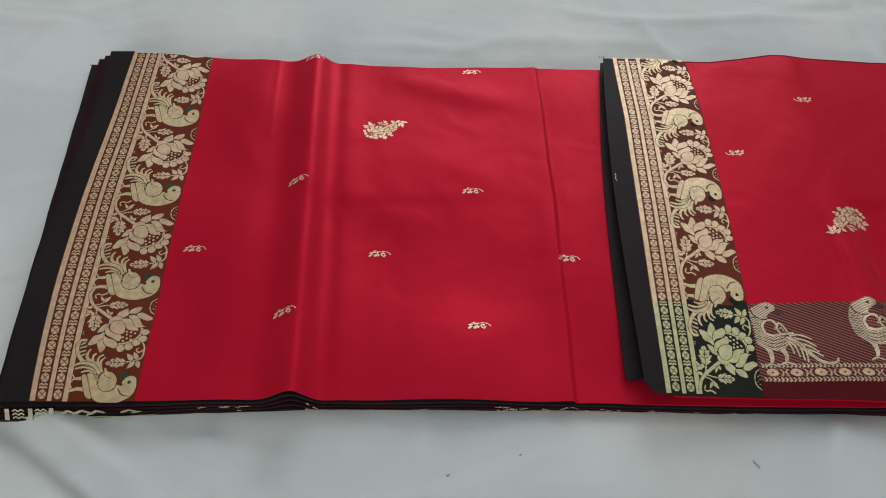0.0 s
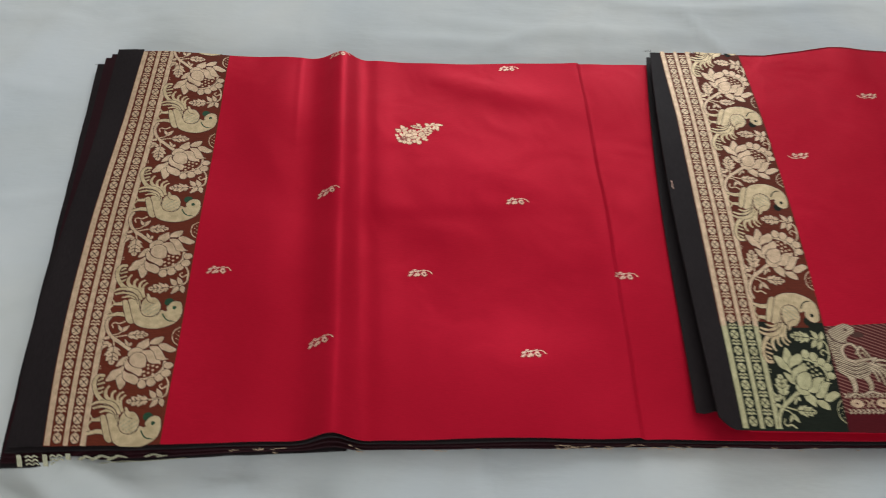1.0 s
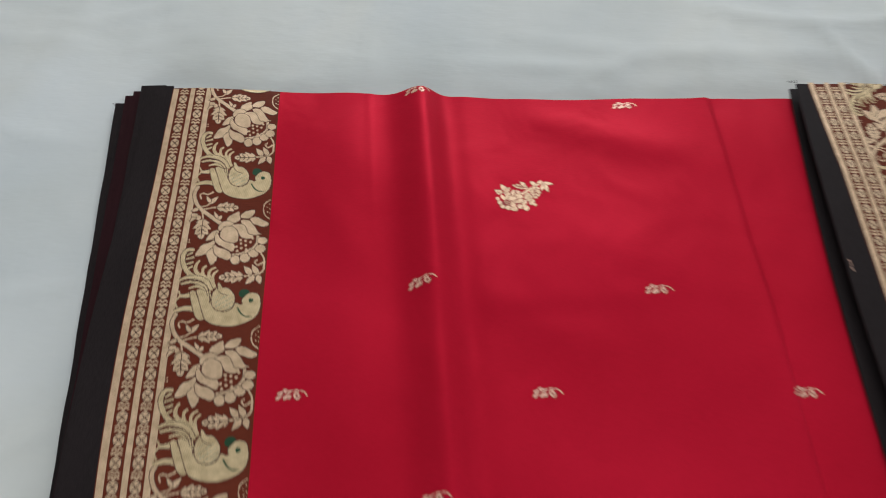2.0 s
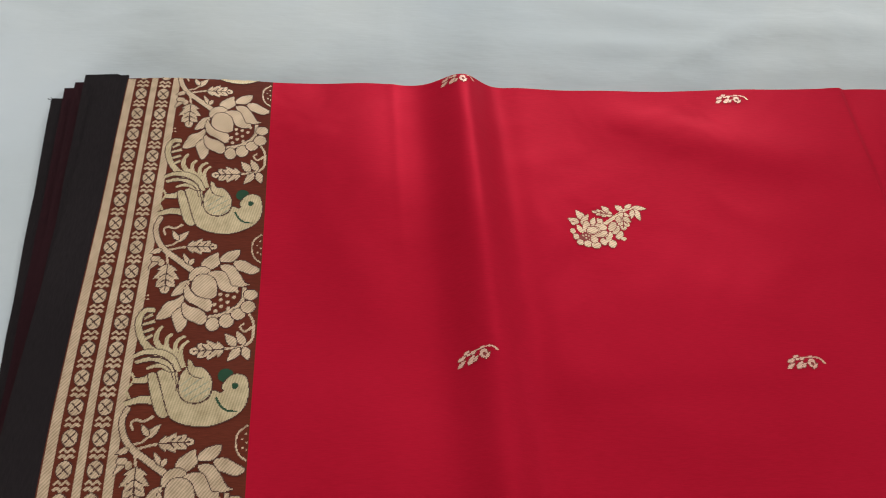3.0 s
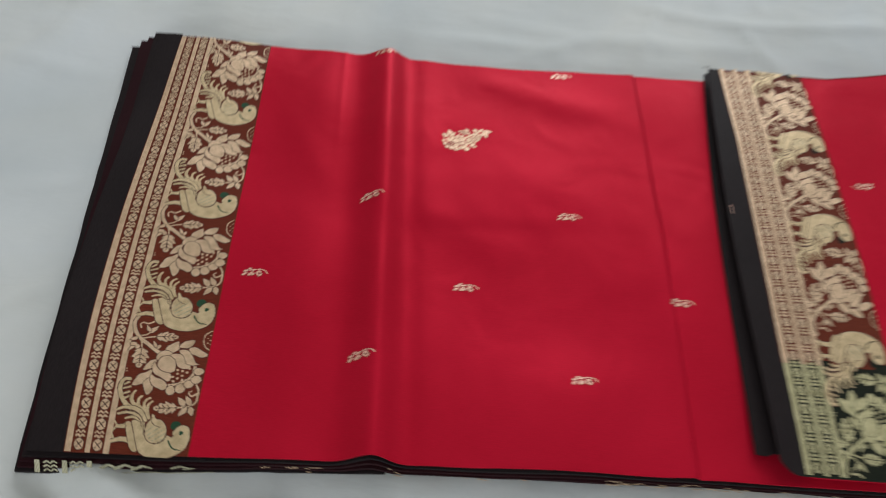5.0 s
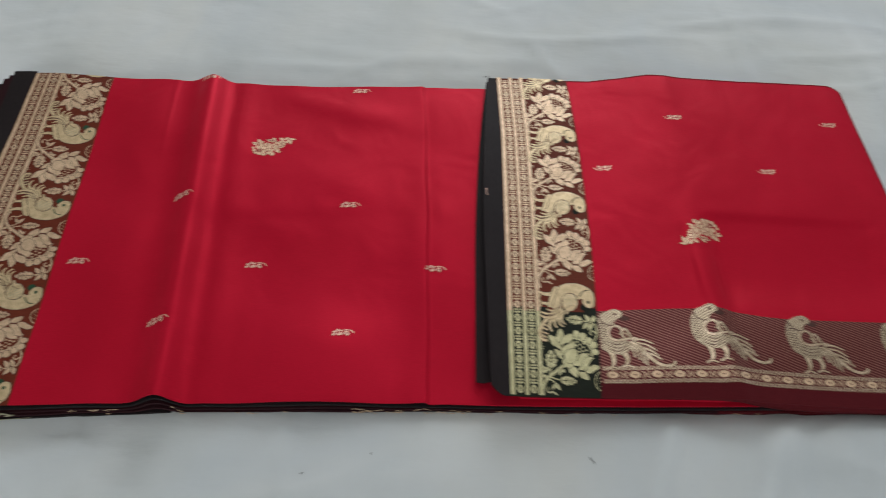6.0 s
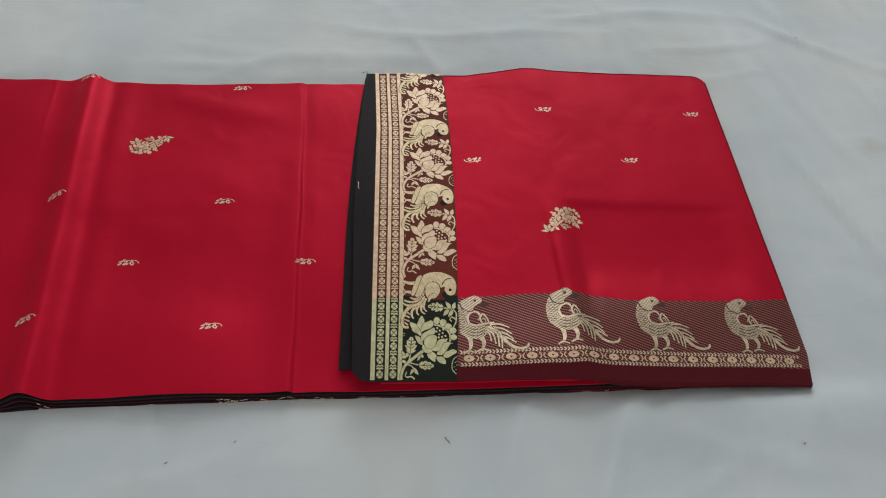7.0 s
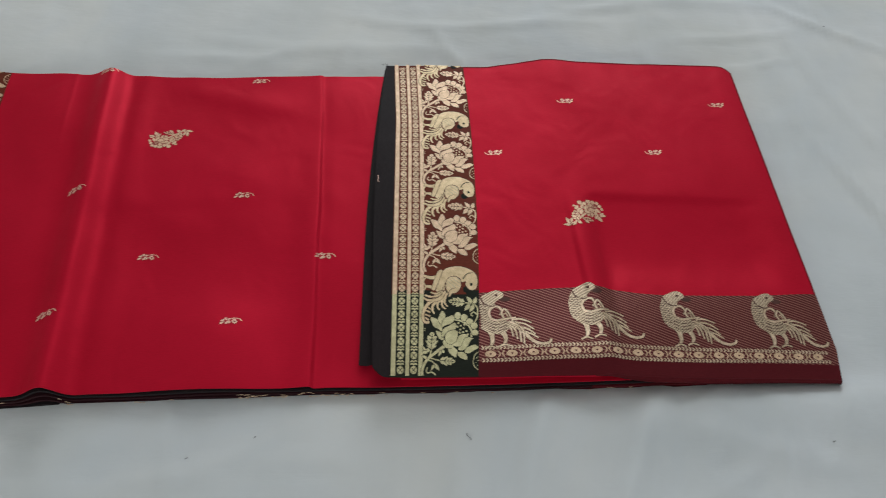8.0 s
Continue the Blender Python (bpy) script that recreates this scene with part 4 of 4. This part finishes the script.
def field_flower():
    d = Draft(0.28)
    d.stroke(((-2.0, -1.4), (-8.3, -2.4), (-13.0, -5.7), (-19.7, -10.8)), 1.00, 1.67, 0)
    d.leaf(-14.6, -5.3, -22.9, -3.8, 3.68, 1, 0)
    d.leaf(-16.1, -3.9, -18.7, -1.0, 2.34, 0, 0)
    d.leaf(-10.5, -3.1, -13.0, -0.5, 2.51, 0, 0)
    d.leaf(-6.3, -1.6, -0.1, -2.0, 2.17, 0, 0)
    d.leaf(-5.2, -2.1, -3.7, -8.1, 2.51, 0, 0)
    d.leaf(-5.9, -2.7, -7.3, -7.1, 2.01, 0, 0)
    d.leaf(-9.0, -2.0, -6.2, 0.1, 1.84, 0, 0)
    d.leaf(-9.9, -4.0, -11.2, -12.7, 6.02, 1, 0)
    d.leaf(-11.9, -6.1, -13.5, -9.2, 2.01, 0, 0)
    d.leaf(-10.6, -6.6, -7.6, -8.8, 2.34, 0, 0)
    d.leaf(-26.5, -8.4, -29.5, -3.4, 3.01, 0, 0)
    d.leaf(-28.9, -9.4, -33.3, -7.8, 2.84, 0, 0)
    d.leaf(-27.9, -10.4, -24.6, -5.3, 2.51, 0, 0)
    d.leaf(-30.5, -10.4, -32.2, -9.4, 1.67, 0, 0)
    d.oval(-26.1, -11.3, 1.42, 2.84, -10, 0)
    d.oval(-28.7, -12.6, 1.09, 2.17, 30, 0)
    d.oval(-31.8, -13.7, 1.09, 1.25, 0, 0)
    d.oval(-30.7, -16.3, 1.25, 1.34, 0, 0)
    d.oval(-29.3, -18.8, 1.34, 1.34, 0, 0)
    d.oval(-26.4, -19.5, 1.59, 1.50, 0, 0)
    d.oval(-23.1, -20.0, 1.84, 1.59, 0, 0)
    d.oval(-19.9, -18.4, 1.25, 1.67, 20, 0)
    d.oval(-16.5, -19.4, 1.50, 1.84, -20, 0)
    d.oval(-13.1, -15.2, 1.25, 2.17, -35, 0)
    d.oval(-11.7, -16.9, 1.17, 0.84, 0, 0)
    d.oval(-17.4, -16.1, 1.17, 2.67, -25, 0)
    d.oval(-14.2, -12.7, 1.25, 2.34, -35, 0)
    d.oval(-26.4, -16.1, 3.34, 1.84, 10, 1)
    d.oval(-27.8, -15.7, 0.42, 0.42, 0, 0)
    d.oval(-26.8, -16.8, 0.42, 0.42, 0, 0)
    d.oval(-25.6, -15.7, 0.42, 0.42, 0, 0)
    d.oval(-24.6, -16.7, 0.42, 0.42, 0, 0)
    d.oval(-26.8, -15.4, 0.42, 0.42, 0, 0)
    d.oval(-25.4, -17.4, 0.42, 0.42, 0, 0)
    d.oval(-23.5, -17.0, 1.50, 2.01, -10, 0)
    d.oval(-20.3, -14.8, 2.84, 1.67, 15, 0)
    d.oval(-22.9, -12.6, 3.51, 2.17, 25, 0)
    d.oval(-20.1, -11.2, 2.34, 1.67, -20, 0)
    d.oval(-15.5, -11.1, 1.42, 2.51, -30, 0)
    d.leaf(-19.5, -9.4, -21.2, -7.2, 2.51, 0, 0)
    d.leaf(-23.8, -10.4, -22.2, -6.7, 2.17, 0, 0)
    d.stroke(((-25.7, -13.8), (-23.6, -14.8), (-20.8, -13.2)), 0.33, 0.33, 1)
    d.stroke(((-22.3, -16.1), (-19.7, -16.1), (-17.5, -13.8)), 0.33, 0.33, 1)
    d.stroke(((-24.5, -11.3), (-22.4, -11.1), (-20.6, -12.1)), 0.33, 0.33, 1)
    return d


def field_sprig():
    d = Draft(0.16)
    d.leaf(-8.6, -2.3, -5.4, -0.2, 1.39, 0, 0)
    d.leaf(-8.0, 0.2, -4.7, 1.3, 1.39, 0, 0)
    d.leaf(-5.6, 1.9, -3.3, 2.5, 1.02, 0, 0)
    d.leaf(-5.0, -2.5, -2.3, 0.6, 1.75, 0, 0)
    d.leaf(-3.3, 0.8, -1.1, 1.9, 1.17, 0, 0)
    d.leaf(-2.9, -2.2, -1.2, -0.2, 1.17, 0, 0)
    d.oval(0.8, -0.4, 1.39, 1.68, 0, 0)
    d.oval(1.0, -0.6, 0.51, 0.66, 0, 1)
    d.leaf(0.7, -2.6, 3.0, -0.6, 1.24, 0, 0)
    d.stroke(((-4.7, 1.1), (-1.6, 1.7), (1.3, 1.9), (4.0, 1.3), (5.8, -0.7)), 0.66, 0.58, 0)
    return d


def on_border(gold, red, eye, scale, flip):
    def to_cloth(a, b):
        y = eye + b * scale * flip / 1000
        return gold(y) + a / 65 * (red(y) - gold(y)), y
    return to_cloth


def bead_draft(a, b):
    d = Draft()
    d.oval(a, b, 2.45, 2.9, 0, 0)
    d.stroke(((a - 1.5, b + 1.6), (a + 1.5, b - 1.6)), 0.5, 0.5, 1)
    d.stroke(((a - 1.5, b - 1.6), (a + 1.5, b + 1.6)), 0.5, 0.5, 1)
    return d


def chevron_draft(a, b):
    d = Draft(0.0)
    for k in (-1.0, 1.0):
        d.stroke(((a - 2.4, b + k - 0.5), (a - 1.2, b + k + 0.5), (a, b + k - 0.5), (a + 1.2, b + k + 0.5), (a + 2.4, b + k - 0.5)), 0.9, 0.9, 0)
    return d


def dress_border(parent, gold, red, surface, front, back, eyes, flip, turn_at, tilt=0.0):
    inks = [gold_zari, outline_silk, green_silk]
    pale = [pale_zari, outline_silk, green_silk if flip > 0 else green_black_silk, dull_zari]
    dark = [green_zari, green_black_silk, green_silk]
    cuts = [((red(back), back, 0), (-tilt / 0.065, 1, 0)), ((0, front, 0), (0, -1, 0))]
    for a0, a1 in ((0.5, 3.8), (11.1, 13.8), (20.6, 23.7)):
        bm = bmesh.new()
        last = None
        for i in range(121):
            y = front + (back - tilt * (1 - a1 / 65) - front) * i / 120
            row = []
            for a in (a0, a1):
                x = gold(y) + a / 65 * (red(y) - gold(y))
                row.append(bm.verts.new((x, y, surface(x, y) + 0.00014)))
            if last:
                f = bm.faces.new((last[0], last[1], row[1], row[0]))
                f.material_index = 1 if y < turn_at else 0
            last = row
        finish("gold_stripe", bm, [gold_zari, green_zari], parent, "gold zari stripe")
    step = 0.0105
    for a in (7.45, 17.2):
        for i in range(int((back - front) / step) + 1):
            y = front + 0.004 + i * step
            place = on_border(gold, red, y, 1, 1)
            mats = dark if y < turn_at else inks
            if y < back - 0.001:
                weave_in("bead", bead_draft(a, 0), place, surface, mats, parent, clip=cuts)
            if y + 0.006 < back:
                weave_in("chevron", chevron_draft(a, 5.25), place, surface, mats, parent, clip=cuts)
    for eye, scale, bird, lotus in eyes:
        place = on_border(gold, red, eye, scale, flip)
        edge = cuts + [((red(eye) + 0.0005, eye, 0), (1, 0, 0))]
        if bird:
            weave_in("plumed_figure", plumed_figure(), place, surface, pale, parent, "pale gold plumed brocade figure", edge)
        if lotus:
            weave_in("lotus_figure", lotus_figure(), place, surface, dark if eye + flip * 0.03 < turn_at else inks, parent, "gold lotus brocade figure", edge)


dress_border(low_border, low_gold, low_red, z_low, -0.1122, 0.1878, [(0.1995, 1, 1, 0), (0.124, 0.98, 1, 1), (0.047, 1.0, 1, 1), (-0.028, 0.97, 1, 1), (-0.099, 0.93, 1, 1)], 1, -1, 0.005)
dress_border(up_border, up_gold, up_red, z_up, -0.1008, 0.1975, [(0.1995, 0.98, 1, 1), (0.126, 0.95, 1, 1), (0.053, 1.06, 1, 1), (-0.031, 1.06, 1, 1)], -1, -0.037)

# cross border: four standing figures over a beaded band
for ex, ey in ((0.240, -0.0405), (0.304, -0.0350), (0.368, -0.0385), (0.434, -0.0385)):
    weave_in("standing_figure", standing_figure(), lambda a, b, ex=ex, ey=ey: (ex + a * 0.001, ey + b * 0.00102), z_up, [bright_zari, outline_silk, green_silk, hatched_zari], cross_band,
             "gold long-tailed brocade figure", [((up_red(-0.06) + 0.001, 0, 0), (-1, 0, 0)), ((up_fold(0) - 0.0005, 0, 0), (1, 0, 0))], rise=0.0002, cell=0.28)


def band_line(x):
    return hem_top(x) + 0.0058


for off in (-0.0046, 0.0046):
    d = Draft(0.0)
    n = int((0.466 - 0.2275) / 0.0024)
    for i in range(n):
        x = 227.5 + 2.4 * i
        d.stroke(((x, -1.2), (x + 1.2, 0.0), (x, 1.2)), 0.95, 0.95, 0)
    weave_in("chevron_line", d, lambda a, b, off=off: (a / 1000, band_line(a / 1000) + off * (1 - 0.25 * max(0, a / 1000 - 0.33) / 0.13) + b / 1000), z_up, [bright_zari], cross_band, "gold chevron line")
for i in range(17):
    x = 0.233 + 0.01395 * i
    d = Draft()
    d.oval(0, 0, 3.6, 2.5, 0, 0)
    d.oval(0, 0, 0.8, 0.55, 0, 1)
    weave_in("bead", d, lambda a, b, x=x: (x + a / 1000, band_line(x) + b / 1000), z_up, [gold_zari, hem_silk], cross_band)
    d = Draft()
    d.stroke(((5.0, -2.2), (6.3, 0), (5.0, 2.2)), 0.8, 0.8, 0)
    d.stroke(((9.0, -2.2), (7.7, 0), (9.0, 2.2)), 0.8, 0.8, 0)
    if i < 16:
        weave_in("chevron", d, lambda a, b, x=x: (x + a / 1000, band_line(x) + b / 1000), z_up, [gold_zari], cross_band)


# sprigs and flowers of the field
def at_point(px, py, turn, scale=1.0):
    c, s = math.cos(radians(turn)) * scale / 1000, math.sin(radians(turn)) * scale / 1000
    return lambda a, b: (px + a * c - b * s, py + a * s + b * c)


SPRAY = [rose_zari, rust_silk]
for px, py, turn in ((0.061, 0.055, 2), (0.0, 0.0, 3), (0.1236, 0.0, -2), (0.064, -0.055, 6), (-0.1185, -0.003, 0), (0.0615, 0.1835, 0), (-0.059, 0.056, 12), (-0.054, -0.052, 10), (-0.062, 0.1865, 4)):
    weave_in("gold_sprig", field_sprig(), at_point(px, py, turn), z_low, SPRAY, saree, "small gold brocade sprig", [((0, low_back(px) - 0.0005, 0), (0, 1, 0))], 0.0002, 0.4)
for px, py, turn in ((0.3125, 0.154, 182), (0.248, 0.095, 186), (0.446, 0.160, 184), (0.378, 0.100, 184)):
    weave_in("gold_sprig", field_sprig(), at_point(px, py, turn), z_up, SPRAY, saree, "small gold brocade sprig", cell=0.4)
weave_in("gold_flower", field_flower(), at_point(0.0125, 0.1255, 0), z_low, [flower_zari, rust_silk], saree, "gold brocade flower on a leafy stem")
weave_in("gold_flower", field_flower(), at_point(0.2955, 0.0208, 188, 1.08), z_up, [flower_zari, rust_silk], saree, "gold brocade flower on a leafy stem", cell=0.4)


# gold that shows on the front of the folded layers
def front_weave(name, draft, mat, label=""):
    """A drawing wrapped on the front of the stack: millimetres along it and from 0 to 10 up it."""
    bm = bmesh.new()
    for k, (polys, ink) in enumerate(draft.faces):
        for poly in polys:
            vs = []
            for a, h in poly:
                x, t = a / 1000, h / 10
                reach = 0.0024 + 0.0045 * max(0.0, min(1.0, (-0.10 - x) / 0.09))
                rise = (z_low(x, low_front(x)) - 0.0185) * (0.36 + 0.55 * t)
                vs.append(bm.verts.new((x, low_front(x) - reach * (1 - 0.75 * t) - 0.0009 - 0.000004 * k, 0.0088 + 0.0085 * t + rise)))
            bm.faces.new(vs)
    bmesh.ops.triangulate(bm, faces=[f for f in bm.faces if len(f.verts) > 4])
    return finish(name, bm, mat, saree, label)


for a in (-203.5, -190.5, -179.0):
    d = Draft(0.0)
    d.stroke(((a, 0.6), (a + 0.2, 4.5), (a + 0.3, 8.2)), 2.6, 2.4, 0)
    front_weave("gold_stripe", d, dull_zari, "gold stripe turned over the fold")
for a in (-197.0, -184.6):
    d = Draft(0.0)
    for h in (1.6, 4.0, 6.4):
        d.stroke(((a - 3.2, h), (a - 1.6, h + 1.2), (a, h), (a + 1.6, h + 1.2), (a + 3.2, h)), 0.9, 0.9, 0)
    front_weave("chevron", d, dull_zari)
d = Draft(0.0)
for x0, x1, h0, h1, w in ((-175, -169, 3.0, 6.5, 2.2), (-171, -165, 6.5, 3.5, 1.8), (-168, -161, 3.0, 6.8, 2.2), (-163, -157, 6.5, 4.0, 2.0), (-160, -153, 2.6, 6.0, 2.2), (-155, -149, 6.2, 4.0, 1.8), (-141, -135, 4.0, 6.2, 2.0), (-137, -131, 6.0, 4.2, 1.6), (-135, -129, 3.4, 4.6, 1.4)):
    d.leaf(x0, h0, x1, h1, w, 1, 0)
d.stroke(((-176, 1.5), (-165, 1.0), (-152, 1.6), (-140, 0.8), (-120, 1.4)), 0.7, 0.4, 0)
front_weave("gold_leaf_tips", d, dull_zari, "greenish gold leaf tips on the fold")
random.seed(5)
for i in range(46):
    x = random.uniform(20, 330) if i > 8 else random.uniform(-120, 20)
    d = Draft(0.0)
    h = random.uniform(2.0, 6.5)
    for j in range(random.choice((1, 2, 2, 3))):
        x1, w = x + random.uniform(0.8, 3.2), random.uniform(0.5, 1.1)
        d.stroke(((x, h), ((x + x1) / 2, h + random.uniform(-1.2, 1.2)), (x1, h + random.uniform(-1, 1))), w, w * 0.5, 0)
        x, h = x1 + random.uniform(-0.6, 1.2), h + random.uniform(-1, 1)
    front_weave("gold_fleck", d, gold_zari)

# frayed ends at the cut corners of the black silk and one pale thread end caught on it
random.seed(11)
for x, y, z, n in ((0.1640, 0.1985, 0.0262, 9), (-0.2400, 0.1840, 0.0100, 6), (-0.2330, 0.1500, 0.0100, 3), (0.1590, 0.0660, 0.0283, 0)):
    d = Draft(0.0)
    for i in range(n):
        a, r = random.uniform(1.4, 3.4), random.uniform(1.2, 3.2)
        u = random.uniform(-2.0, 2.0)
        d.stroke(((u, 0.0), (u + math.cos(a) * r * 0.5, math.sin(a) * r * 0.6), (u + math.cos(a) * r, math.sin(a) * r)), 0.25, 0.12, 0)
    if not n:
        d.stroke(((0.0, 3.5), (0.3, 1.0), (0.0, -1.5), (0.8, -3.5)), 0.5, 0.3, 0)
    weave_in("frayed_thread" if n else "pale_thread_end", d, lambda a, b, x=x, y=y: (x + a / 1000, y + b / 1000), lambda px, py, z=z: z, [black_silk if n else rose_zari], saree)

# a few loose bits on the sheet
for x, y, turn, size in ((0.217, -0.136, 110, 0.0050), (0.085, -0.134, 30, 0.0016), (0.045, -0.146, 10, 0.0018), (0.451, -0.143, 10, 0.0020), (0.589, 0.284, 10, 0.0026)):
    bm = bmesh.new()
    c, s = math.cos(radians(turn)), math.sin(radians(turn))
    last = None
    for i in range(9):
        t = i / 8 - 0.5
        bend = 0.12 * size * math.sin(t * 5)
        cx, cy = x + size * t * c - bend * s, y + size * t * s + bend * c
        ring = [bm.verts.new((cx + 0.00022 * math.cos(q) * -s, cy + 0.00022 * math.cos(q) * c, z_sheet(x, y) + 0.0006 + 0.00022 * math.sin(q))) for q in (0, 1.57, 3.14, 4.71)]
        if last:
            for k in range(4):
                bm.faces.new((last[k], ring[k], ring[(k + 1) % 4], last[(k + 1) % 4]))
        last = ring
    tagged(finish("lint_thread", bm, thread_black), "tiny dark thread lying on the white sheet", "thread", "loose threads")
